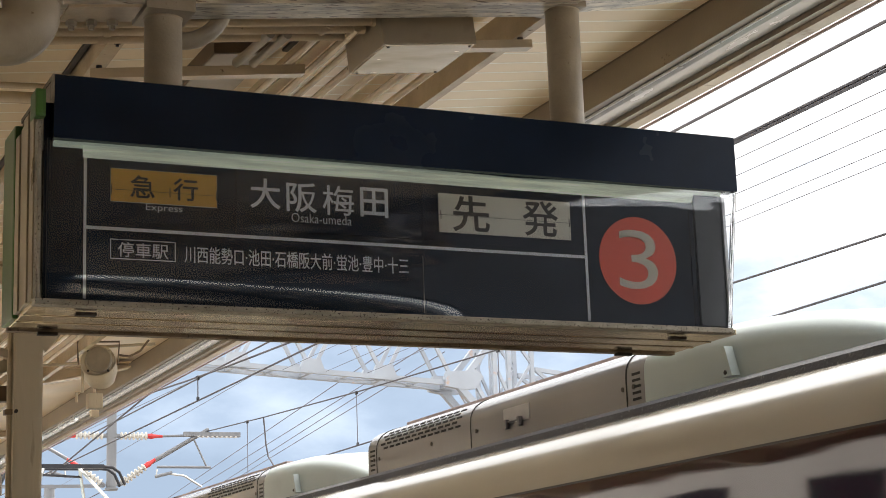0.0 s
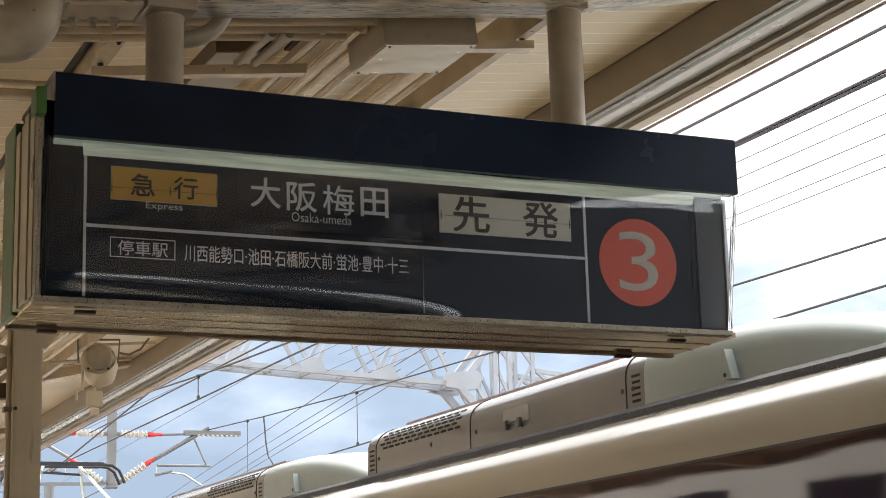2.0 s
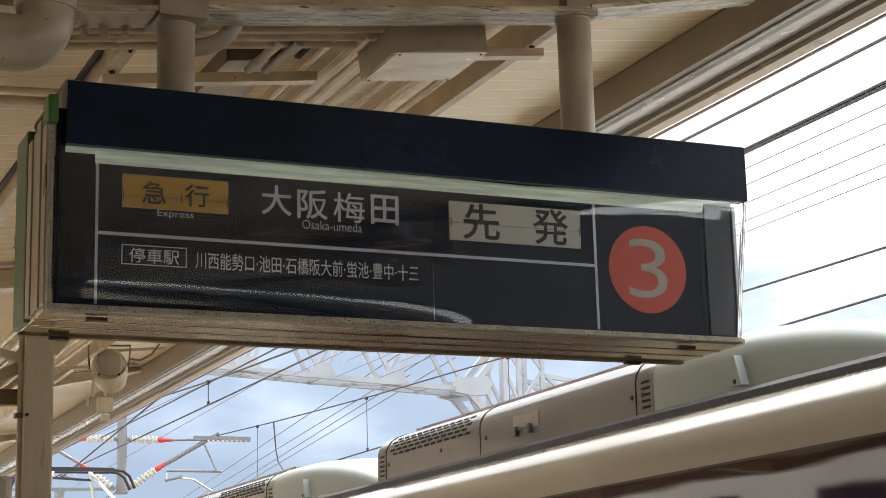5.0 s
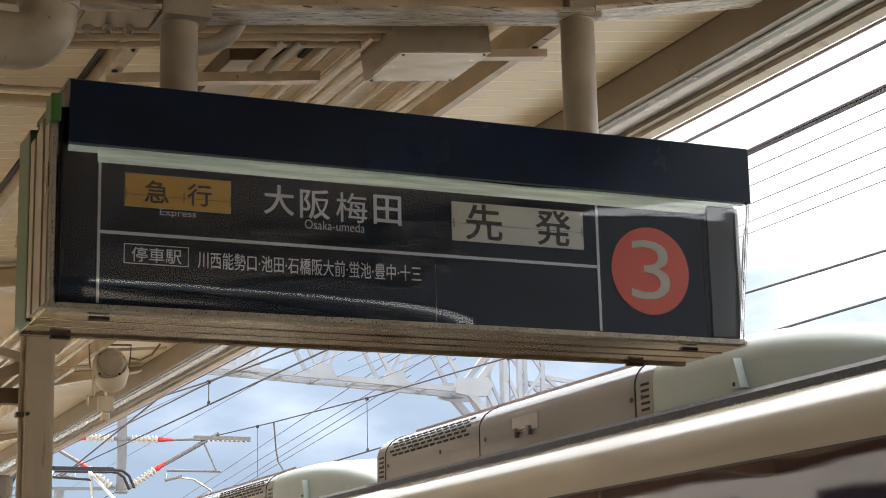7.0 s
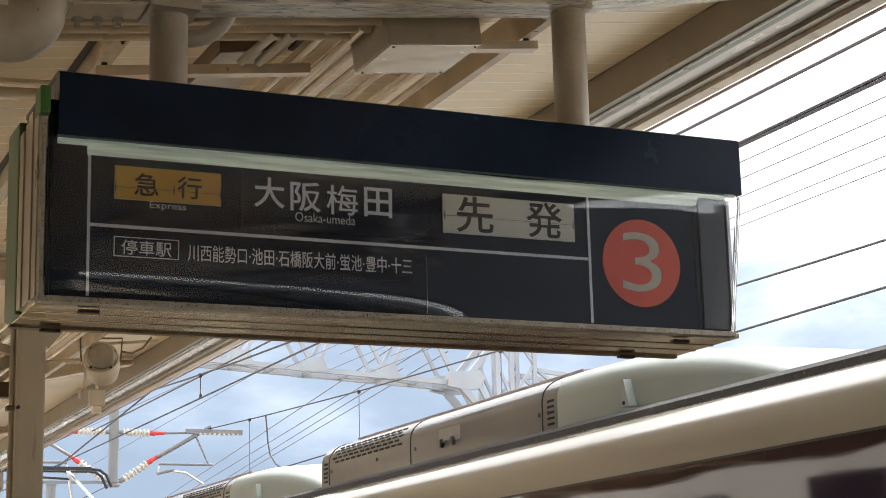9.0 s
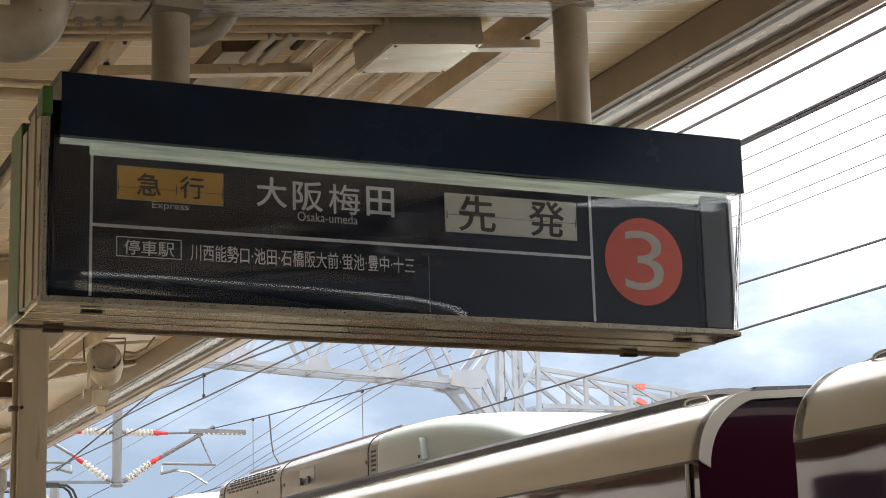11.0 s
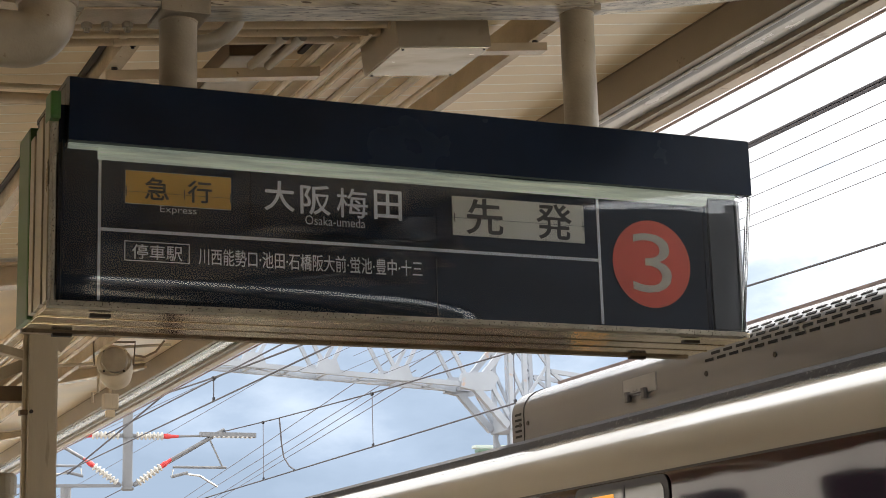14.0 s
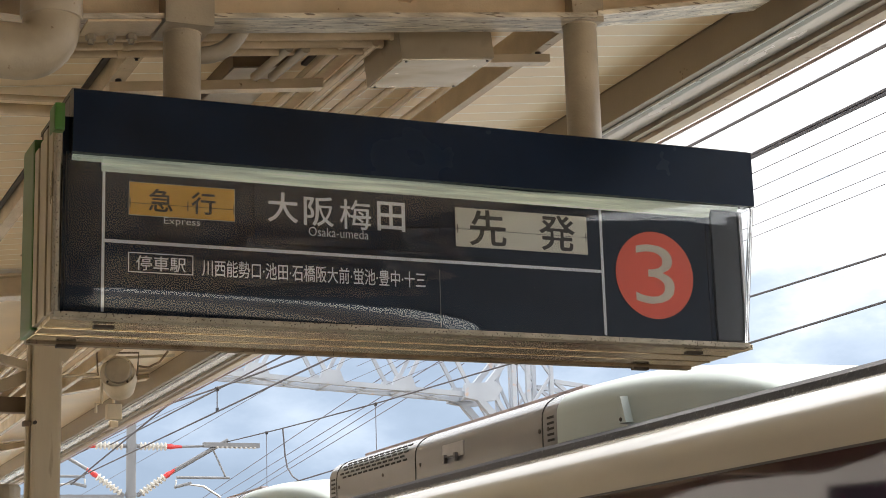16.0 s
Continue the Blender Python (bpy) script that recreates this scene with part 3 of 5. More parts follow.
part("tray_lid", sweep_x([(0.006, -0.066), (0.494, -0.066), (0.494, -0.0625), (0.006, -0.0625)], 1.750, 1.957, 5.812), GREY_STEEL, tray, "beige tray lid")
angle_bar(1.5, 3.4, 8.6, 0.13, 0.05, "cream steel angle carrying conduits")

# casing colour is darkened to carry the shade on its front
jb = thing("junction_box", "tan sheet metal junction box under the canopy, darkened for shade", "junction box", at=pose(2.19, 5.305, 3.478, 0, -6.6, 0))
part("casing", box((0, 0, 0), (0.352, 0.335, 0.205), 0.006), material("tan box paint darkened for shade", (0.40, 0.33, 0.23), 0.4, vary=0.12, scale=5, spots=(0.34, 0.275, 0.185), spot_scale=10, spot_at=0.62, spot_soft=0.2), jb)
# pale tone and soft blotches paint the platform's reflection onto the cover
part("cover", box((0.006, 0.006, -0.004), (0.346, 0.329, 0.002), 0.002), material("cover plate paint with sheen", (0.84, 0.74, 0.58), 0.24, 0.55, vary=0.14, scale=9, along=0.4, spots=(0.50, 0.38, 0.24), spot_scale=7, spot_at=0.47, spot_soft=0.22), jb, "pale cover plate with a painted sheen")
screw = None
for sx, sy in ((0.022, 0.018), (0.33, 0.018), (0.022, 0.315), (0.33, 0.315)):
    if screw is None:
        screw = part("screw", tube([(0, 0, -0.008), (0, 0, -0.002)], 0.005, 8), BOLT, jb, at=pose(sx, sy, 0))
    else:
        again(screw, jb, pose(sx, sy, 0))

# loudspeaker under the eave
spk = thing("loudspeaker", "cream round horn loudspeaker on a wire bracket", "loudspeaker", at=pose(2.885, 12.55, 3.535, 0, 0, -13))
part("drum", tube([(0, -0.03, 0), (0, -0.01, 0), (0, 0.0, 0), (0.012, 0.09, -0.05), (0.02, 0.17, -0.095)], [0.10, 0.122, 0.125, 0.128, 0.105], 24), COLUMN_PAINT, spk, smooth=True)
part("front_cap", tube([(0.006, -0.062, 0.012), (0.006, -0.055, 0.012), (0.004, -0.0305, 0.010)], [0.080, 0.092, 0.098], 24), material("dull beige cap paint", (0.29, 0.24, 0.175), 0.4, vary=0.15, scale=12), spk, "dull beige front cap", smooth=True)
for k in range(4):
    a = radians(45 + 90 * k)
    part("cap_screw", tube([(0.10 * math.cos(a), -0.036, 0.10 * math.sin(a)), (0.10 * math.cos(a), -0.026, 0.10 * math.sin(a))], 0.009, 8), BOLT, spk)
part("bracket", tube([(-0.14, 0.03, -0.02), (-0.15, 0.03, 0.15), (0.15, 0.03, 0.15), (0.14, 0.03, -0.02)], 0.008, 6), BROWN_STEEL, spk)
part("cable", tube([(0.15, 0.02, 0.05), (0.22, 0.02, 0.04), (0.30, 0.02, 0.08), (0.36, 0.02, 0.16)], 0.008, 6), BROWN_STEEL, spk)
for pts in ([(-0.44, 0.0, -0.03), (-0.14, 0.0, -0.01)], [(-0.13, 0.10, 0.115), (0.41, 0.10, 0.145)], [(-0.11, 0.02, -0.01), (-0.11, 0.02, -0.22), (-0.15, 0.02, -0.22), (-0.15, 0.02, -0.29)]):
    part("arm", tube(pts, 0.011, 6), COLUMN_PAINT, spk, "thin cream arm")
jb2 = thing("switch_box", "cream switch box hanging below a loudspeaker", "box", at=pose(2.905, 12.75, 3.27))
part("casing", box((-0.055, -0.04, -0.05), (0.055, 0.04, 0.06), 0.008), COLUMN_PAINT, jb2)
part("gland", box((-0.03, -0.03, -0.11), (0.03, 0.03, -0.06), 0.006), CREAM_STEEL, jb2)
part("hanger", tube([(0, 0, 0.069), (0, 0, soffit_z(2.905) - 3.27 + 0.005)], 0.012, 8), CREAM_STEEL, jb2)


# ---------------------------------------------------------------- departure board
YF = 4.885                    # face of the display
SX0, SX1 = 0.945, 3.222       # casing
SZ0, SZ1, HOOD = 2.45, 3.129, 2.934
YB = 5.33

board = thing("departure_board", "dark navy hanging departure board with split-flap display and acrylic cover", "sign", at=pose(0, 0, 0))
part("end_frame", box((SX0 + 0.0195, YF + 0.012, SZ0 + 0.02), (0.9838, YB, 3.04), 0.003), NAVY, board)
part("casing", box((0.984, YF + 0.012, SZ0 + 0.02), (SX1 - 0.003, YB, SZ1 - 0.01), 0.006), NAVY, board)
hood_bm = profile([(YF - 0.045, HOOD - 0.013), (YF + 0.01, HOOD - 0.011), (YF + 0.01, SZ1 - 0.026), (YB + 0.01, SZ1 - 0.026), (YB + 0.01, SZ1 - 0.012), (YF - 0.020, SZ1 - 0.012), (YF - 0.045, SZ1 - 0.022)], "x", 0.983, 3.256)
part("hood", hood_bm, NAVY, board, "dark navy sheet metal hood")
part("display_panel", box((SX0 + 0.03, YF, SZ0 + 0.016), (SX1 - 0.006, YF + 0.010, HOOD - 0.001)), BLACK_PANEL, board, "black display panel")
# flange and aluminium bottom trim
part("lower_flange", box((SX0 - 0.01, YF - 0.045, SZ0 - 0.009), (SX1 - 0.02, YF - 0.001, SZ0 + 0.008), 0.002), PITTED, board, "pitted zinc flange")
part("side_flange", box((SX0 - 0.007, YF - 0.045, SZ0 + 0.0085), (SX0 + 0.004, YF - 0.001, HOOD + 0.035), 0.002), PITTED, board, "pitted zinc flange")
for a, b, drop in ((0.0, 0.062, 0.0045), (0.067, 0.150, 0.0035), (0.155, 0.170, 0.006), (0.175, 0.262, 0.0035), (0.267, 0.282, 0.006), (0.287, 0.388, 0.0035)):
    part("bottom_strip", box((SX0 - 0.004, YF + a, SZ0 - drop), (SX1 + 0.02, YF + b, SZ0 + 0.012), 0.0015), ALUMINIUM, board, "aluminium bottom strip")
part("rear_flange", box((SX0 - 0.004, YF + 0.392, SZ0 - 0.010), (SX1 + 0.02, YF + 0.425, SZ0 + 0.012), 0.002), RUST_STRIP, board, "rust stained rear flange")
for k in range(4):
    ya = YF + 0.004 + k * 0.064
    part("end_strip", box((SX0 - 0.010 - 0.004 * (k % 2), ya, SZ0 + 0.013), (SX0 + 0.019, ya + 0.060, SZ1 - 0.10 - 0.012 * k), 0.004), END_ALUMINIUM, board, "dull aluminium end strip")
part("end_panel", box((SX0 - 0.016, YF + 0.262, SZ0 + 0.004), (SX0 + 0.019, YF + 0.44, SZ1 - 0.09), 0.012), GREEN, board, "green end panel")
part("end_panel", box((SX0 - 0.012, YF - 0.030, 2.985), (SX0 + 0.0190, YF + 0.055, 3.068), 0.010), GREEN, board, "green end panel")
clip = None
for x, y in ((1.10, YF + 0.06), (3.05, YF + 0.06), (1.06, YF + 0.40), (3.04, YF + 0.40)):
    if clip is None:
        clip = part("clip", box((-0.030, -0.012, -0.010), (0.030, 0.012, 0), 0.003), BOLT, board, "blackened bolt", at=pose(x, y, SZ0 - 0.0085))
    else:
        again(clip, board, pose(x, y, SZ0 - 0.0085))
# printed lines
PLANE = YF - 0.0005


def plate(name, x0, x1, z0, z1, mat, label="", thick=0.002, lift=0.0, parent=None):
    return part(name, box((x0, PLANE - lift - thick, z0), (x1, PLANE - lift, z1)), mat, parent or board, label)


plate("divider", 1.078, 1.086, 2.470, HOOD - 0.004, PRINT, "pale dividing line")
plate("divider", 2.689, 2.698, 2.470, 2.892, PRINT, "pale dividing line")
plate("divider", 1.0865, 2.6885, 2.672, 2.6815, PRINT, "pale dividing line")
plate("seam", 2.123, 2.1250, 2.472, 2.648, material("dull grey seam", (0.16, 0.17, 0.19), 0.5), "thin grey seam")
for x0, x1, z0, z1 in ((1.155, 1.346, 2.645, 2.6475), (1.155, 1.346, 2.589, 2.5915), (1.155, 1.1575, 2.592, 2.6445), (1.3435, 1.346, 2.592, 2.6445)):
    plate("box_line", x0, x1, z0, z1, PRINT, "thin pale line")


def letters(text, x0, x1, z0, z1, mat, parent=None, lift=0.0025, weight=0.0, name="lettering", label=""):
    return part(name, lettering(text, x1 - x0, z1 - z0, 0.0012, weight), mat, parent or board, label, at=pose(x0, PLANE - lift, z0))


def flap(x0, x1, z0, z1, mat, label, split):
    """Two leaves of a split-flap unit with a gap across the middle."""
    zs = z0 + (z1 - z0) * split
    top = plate("flap", x0, x1, zs + 0.0010, z1, mat, label, 0.004, 0.002)
    plate("flap", x0, x1, z0, zs - 0.0010, mat, label, 0.004, 0.002)
    return top


flap(1.156, 1.469, 2.758, 2.854, AMBER, "amber split flap", 0.36)
letters("急", 1.211, 1.283, 2.771, 2.838, INK, lift=0.0066, weight=0.012)
letters("行", 1.338, 1.411, 2.771, 2.838, INK, lift=0.0066, weight=0.012)
letters("Express", 1.258, 1.366, 2.731, 2.757, PRINT, weight=-0.007)
flap(1.53, 2.105, 2.700, 2.877, FLAP_BLACK, "matt black split flap", 0.44)
for ch, a, b, z in (("大", 1.571, 1.666, 2.764), ("阪", 1.684, 1.780, 2.760), ("梅", 1.799, 1.899, 2.758), ("田", 1.920, 2.011, 2.760)):
    letters(ch, a, b, z, z + 0.092, PRINT, lift=0.0066, weight=0.004 if ch == "梅" else 0.012)
letters("Osaka-umeda", 1.699, 1.890, 2.729, 2.757, PRINT, lift=0.0066, weight=-0.007)
plate("flap_surround", 2.128, 2.672, 2.699, 2.878, FLAP_BLACK, "matt black flap surround", 0.0012)
flap(2.181, 2.640, 2.728, 2.852, WHITE_FLAP, "off-white split flap", 0.45)
letters("先", 2.226, 2.353, 2.733, 2.849, INK, lift=0.0066, weight=0.012)
letters("発", 2.469, 2.596, 2.733, 2.849, INK, lift=0.0066, weight=0.012)
letters("停車駅", 1.177, 1.324, 2.595, 2.639, PRINT, weight=0.003)
letters("川西能勢口·池田·石橋阪大前·蛍池·豊中·十三", 1.372, 2.075, 2.588, 2.639, PRINT, weight=0.004)
disc_bm = bmesh.new()
add_profile(disc_bm, [(2.884 + 0.1435 * math.cos(a), 2.6755 + 0.1445 * math.sin(a)) for a in [2 * math.pi * i / 56 for i in range(56)]], "y", PLANE - 0.002, PLANE)
part("number_disc", disc_bm, RED, board, "vermilion platform number disc")
# numeral's cream tint mixes in the changing colour of reflected light
letters("3", 2.811, 2.955, 2.580, 2.776, material("reflection-tinted numeral paint", (0.70, 0.66, 0.57), 0.5, vary=0.05, scale=12), weight=-0.006, name="numeral", label="pale cream numeral")
for x in (1.156, 1.327, 1.466, 2.186, 2.634):
    z = 2.7925 if x < 2 else 2.784
    plate("pin", x, x + 0.0025, z - 0.014, z + 0.014, INK, "small dark pin", 0.001, 0.0062)
# pale outlines of the amber flap
for x0, x1, z0, z1 in ((1.1545, 1.4705, 2.854, 2.8555), (1.1545, 1.4705, 2.7565, 2.758), (1.1545, 1.156, 2.758, 2.854), (1.469, 1.4705, 2.758, 2.854)):
    plate("flap_edge", x0, x1, z0, z1, WHITE_FLAP, "thin pale flap edge", 0.002, 0.002)
# pale return edge of the display box
part("edge_strip", box((3.2065, PLANE - 0.020, 2.470), (3.2185, PLANE - 0.0125, 2.905), 0.001), material("pale anodised edge", (0.55, 0.54, 0.56), 0.3, 0.3, vary=0.08, scale=6), board, "pale anodised edge strip")
# inner end wall of the display box
part("inner_wall", box((3.085, PLANE - 0.004, 2.468), (3.098, PLANE, 2.912)), NAVY, board)
part("end_plate", box((3.104, PLANE - 0.012, 2.468), (3.212, PLANE, 2.908), 0.002), material("dull slate plate", (0.035, 0.04, 0.05), 0.35, vary=0.15, scale=4), board, "dull slate end plate")


# streaked, faintly glowing strip imitates a reflection along the cover's top; no lamp
REFLECTION_GLOW = material("glowing reflection streaks", (0.78, 0.83, 0.70), 0.3, vary=0.55, scale=2.4, streak=30.0, grain=0.15, grain_scale=5)
REFLECTION_GLOW.node_tree.nodes["Principled BSDF"].inputs["Emission Color"].default_value = (0.88, 1.0, 0.80, 1)
REFLECTION_GLOW.node_tree.nodes["Principled BSDF"].inputs["Emission Strength"].default_value = 0.07
part("reflection_strip", profile([(YF - 0.003, 2.880), (YF - 0.003, 2.9195), (YF - 0.024, 2.9195), (YF - 0.018, 2.905), (YF - 0.010, 2.892)], "x", 1.074, 3.10),
     REFLECTION_GLOW, board, "pale green glowing strip in place of a reflection")


part("reflection_strip_end", profile([(YF - 0.003, 2.906), (YF - 0.003, 2.9195), (YF - 0.022, 2.9195), (YF - 0.018, 2.911)], "x", 0.988, 1.0735), REFLECTION_GLOW, board, "thin pale end of the reflection strip")
part("reflection_strip_end", profile([(YF - 0.0135, 2.908), (YF - 0.0135, 2.9195), (YF - 0.024, 2.9195), (YF - 0.020, 2.911)], "x", 3.1005, 3.205), REFLECTION_GLOW, board, "thin pale end of the reflection strip")


def acrylic_cover():
    """A bent acrylic sheet from the hood down to the flange, rounded at both ends, wider at the top."""
    bm = bmesh.new()
    yf = YF - 0.042
    sec = [(yf + 0.013, HOOD - 0.013), (yf + 0.0075, HOOD - 0.028), (yf + 0.0035, HOOD - 0.048), (yf + 0.0012, HOOD - 0.075), (yf + 0.0002, HOOD - 0.11), (yf, HOOD - 0.16), (yf, SZ0 + 0.20), (yf, SZ0 + 0.145),
           (yf, SZ0 + 0.090), (yf + 0.0006, SZ0 + 0.074), (yf + 0.0024, SZ0 + 0.060), (yf + 0.0060, SZ0 + 0.047), (yf + 0.012, SZ0 + 0.033), (yf + 0.020, SZ0 + 0.020), (yf + 0.028, SZ0 + 0.009)]
    xa = SX0 + 0.006

    def row(x, back, slant):
        tuck = max(0.0, min(1.0, 1.25 - 0.95 * (x - xa)))       # lower edge tucked in less towards the number disc, to place the reflected streak
        roll = max(0.2, min(1.0, 1.0 - 1.2 * (x - 2.45)))        # upper edge rolled back less there, to keep reflected haze off the right end
        return [bm.verts.new((x + slant * (z - 2.5), min(yf + (y - yf) * (tuck if z < 2.6 else roll) + back, YF - 0.001), z)) for y, z in sec]
    rows = [row(xa + a, b, 0) for a, b in ((0, 0.05), (0.003, 0.032), (0.012, 0.020), (0.028, 0.011), (0.048, 0.0055), (0.072, 0.0022), (0.1, 0.0006))]
    rows += [row(1.085 + (3.185 - 1.085) * i / 36, 0, 0.11 * i / 36) for i in range(37)]
    rows += [row(3.199, 0.001, 0.115), row(3.206, 0.005, 0.12), row(3.2085, 0.012, 0.12), row(3.209, 0.05, 0.12)]
    for r, s in zip(rows, rows[1:]):
        for k in range(len(sec) - 1):
            bm.faces.new((r[k], r[k + 1], s[k + 1], s[k]))
    return bm


cover = part("cover", acrylic_cover(), ACRYLIC, board, "clear bowed acrylic cover", smooth=True)
cover.visible_shadow = False
mod = cover.modifiers.new("thickness", "SOLIDIFY")
mod.thickness = 0.003
mod.use_rim = False

for x in (1.371, 2.774):
    hang = thing("hanger_pipe", "beige painted steel pipe carrying the departure board", "pipe", "hanger pipes", at=pose(x, 5.11, 0))
    zt = soffit_z(x) - 0.147
    low, half, front = (0.0295, 0.078, 0.098) if x < 2 else (0.011, 0.061, 0.070)
    part("pipe", tube([(0, 0, SZ1 - 0.020), (0, 0, zt - low - 0.0005)], 0.0585, 28), GREY_STEEL, hang, smooth=True)
    part("saddle", box((-half, -front, zt - low), (half, 0.085, zt + 0.105), 0.007), GREY_STEEL, hang)
    part("weld", tube([(0, 0, zt - low - 0.005), (0, 0, zt - low + 0.0005)], [0.0595, 0.062], 28), COLUMN_PAINT, hang)
    part("foot_plate", box((-0.09, -0.09, SZ1 - 0.0115), (0.09, 0.09, SZ1 - 0.002), 0.003), NAVY, hang)


# ---------------------------------------------------------------- train
CAR = 18.74
HALF = NEAR_TRACK - 3.755      # half the body's width
SHOULDER = [(0.0, 2.16), (0.003, 2.195), (0.012, 2.235), (0.028, 2.278), (0.052, 2.318), (0.084, 2.354), (0.122, 2.386), (0.160, 2.411), (0.195, 2.428), (0.225, 2.438)]


def car_section(inset=0.0):
    """Left half of the shoulder and crown, from the side's top to the middle; heights over the rail."""
    return [(-HALF + inset + dx, z - RAIL) for dx, z in SHOULDER]


def shell(outline, y0, y1, thick):
    """A bent sheet of some thickness along y from an open outline (x, z)."""
    bm = bmesh.new()
    inner = [(x + thick, z - thick * 0.6) for x, z in outline]
    add_profile(bm, outline + inner[::-1], "y", y0, y1)
    return bm


def mirrored(outline):
    return [(-x, z) for x, z in outline]


def slot_panel(y0, y1, rows, step, length, z_of, x_of, parent, mat):
    """Dark staggered slots let into the cooler's casing."""
    bm = bmesh.new()
    for r in range(rows):
        y = y0 + (r % 2) * step / 2
        while y + length < y1:
            x, z = x_of(r), z_of(r)
            nx, nz = x_of(r + 0.46), z_of(r + 0.46)
            vs = [bm.verts.new(p) for p in ((x, y, z), (x, y + length, z), (nx, y + length, nz), (nx, y, nz))]
            bm.faces.new(vs)
            y += step
    ob = part("vent_grille", bm, mat, parent, "dark ventilation slots")
    ob["kind"] = "stuff"
    m = ob.modifiers.new("depth", "SOLIDIFY")
    m.thickness, m.offset = 0.004, 0
    return ob


AC_X = -(NEAR_TRACK - 4.10)    # side of the coolers
AC_Z0 = 2.40 - RAIL
# section of a cooler casing, from foot to ridge
AC_SEC = [(0.0, 2.40), (0.0, 2.655), (0.004, 2.688), (0.016, 2.718), (0.038, 2.746), (0.07, 2.769), (0.115, 2.788), (0.20, 2.810), (0.45, 2.83), (1.02, 2.84)]


def cooler(car, y_far, slots_far):
    """A roof cooler: sheet casing with slots, an end louvre and a tapering dome towards -y."""
    ac = part("cooler", bmesh.new(), AC_GREY, car, "light grey roof cooler casing")
    L = 3.44
    y_near = y_far - L
    left = [(AC_X + dx, z - RAIL) for dx, z in AC_SEC]
    out = left + mirrored(left[::-1])
    bm = bmesh.new()
    add_profile(bm, out, "y", y_near, y_far)
    bmesh.ops.recalc_face_normals(bm, faces=bm.faces)
    for f in bm.faces:
        f.smooth = True
    bm.to_mesh(ac.data)
    bm.free()
    ac.data.set_sharp_from_angle(angle=radians(35))
    # panel joints, slots, louvres, bolts, latch
    j = 1.55
    half = (y_far - j) if slots_far else (y_near + j)

    def ring(y, w):
        return shell([(x - 0.003, z + 0.002) for x, z in left], y, y + w, 0.006)

    for y in ((half,) if slots_far else ()) + (y_near + 0.16, y_far - 0.15):
        part("joint", ring(y, 0.008), SLOT_BLACK, ac, "dark panel joint")
    a, b = (half + 0.14, y_far - 0.20) if slots_far else (y_near + 0.24, half - 0.05)

    def along(r):
        """Point of the casing's section a distance up from the first row of slots."""
        d = 2.648 + r * 0.0265
        pts = AC_SEC
        run = 2.40
        for (xa, za), (xb, zb) in zip(pts, pts[1:]):
            seg = math.hypot(xb - xa, zb - za)
            if run + seg >= d:
                u = (d - run) / seg
                return xa + (xb - xa) * u, za + (zb - za) * u
            run += seg
        return pts[-1]

    slot_panel(a, b, 5, 0.098, 0.066, lambda r: along(r)[1] - RAIL + 0.001, lambda r: AC_X + along(r)[0] - 0.001, ac, SLOT_BLACK)
    for yy in (y_near + 0.035, y_far - 0.115):
        for k in range(5):
            part("louvre", box((AC_X - 0.002, yy, 2.535 - RAIL + k * 0.029), (AC_X + 0.004, yy + 0.075, 2.547 - RAIL + k * 0.029)), SLOT_BLACK, ac, "dark louvre opening")
    bolts = []
    for y in (y_near + 0.20, y_near + 0.10, half - 0.07, half + 0.55 if slots_far else half - 0.6, y_far - 0.19, y_far - 0.10):
        m = pose(AC_X - 0.004, y, 2.60 - RAIL)
        if not bolts:
            bolts.append(part("bolt", tube([(0, 0, 0), (0.006, 0, 0)], 0.012, 10), BOLT, ac, "dark bolt", at=m))
        else:
            bolts.append(again(bolts[0], ac, m))
    yl = half - 0.72 if slots_far else half + 0.36
    part("hatch", box((AC_X - 0.005, yl, 2.590 - RAIL), (AC_X, yl + 0.30, 2.672 - RAIL), 0.001), HATCH, ac, "small pale hatch")
    for dy in (0.075, 0.23):
        part("latch", box((AC_X - 0.026, yl + dy, 2.562 - RAIL), (AC_X - 0.0055, yl + dy + 0.032, 2.612 - RAIL), 0.006), LATCH, ac, "worn steel latch")
    part("latch_rod", tube([(AC_X - 0.014, yl + 0.09, 2.597 - RAIL), (AC_X - 0.014, yl + 0.25, 2.597 - RAIL)], 0.005, 6), LATCH, ac)
    part("roof_strip", box((AC_X + 0.21, y_near + 0.1, 2.812 - RAIL), (AC_X + 0.26, y_far - 0.14, 2.834 - RAIL), 0.003), PINK_TRIM, ac, "faded red strip along the ridge")
    # dome
    DL = 2.15
    bm = bmesh.new()
    rings = []
    n = 26
    for i in range(n + 1):
        u = i / n
        s = max(0.0, 1 - u ** 2.8) ** 0.95
        ring_pts = []
        for x, z in left + mirrored(left[::-1]):
            zz = (AC_Z0 + (z - AC_Z0) * (0.02 + 0.98 * s))
            ring_pts.append(bm.verts.new((x * (1.0 - 0.22 * u ** 1.8), y_near - u * DL, zz)))
        rings.append(ring_pts)
    for r, q in zip(rings, rings[1:]):
        k = len(r)
        for t in range(k - 1):
            bm.faces.new((r[t], r[t + 1], q[t + 1], q[t]))
    bm.faces.new(rings[0])
    bm.faces.new(rings[-1][::-1])
    dome = part("dome", bm, DOME_WHITE, car, "white fibreglass roof dome", smooth=True)
    # lug
    yl = y_near - 0.70
    lug = bmesh.new()
    add_profile(lug, [(yl - 0.035, 2.53 - RAIL), (yl + 0.035, 2.53 - RAIL), (yl + 0.035, 2.66 - RAIL), (yl + 0.01, 2.66 - RAIL)], "x", AC_X - 0.012, AC_X + 0.03)
    part("lug", lug, DOME_WHITE, dome, "lifting lug")
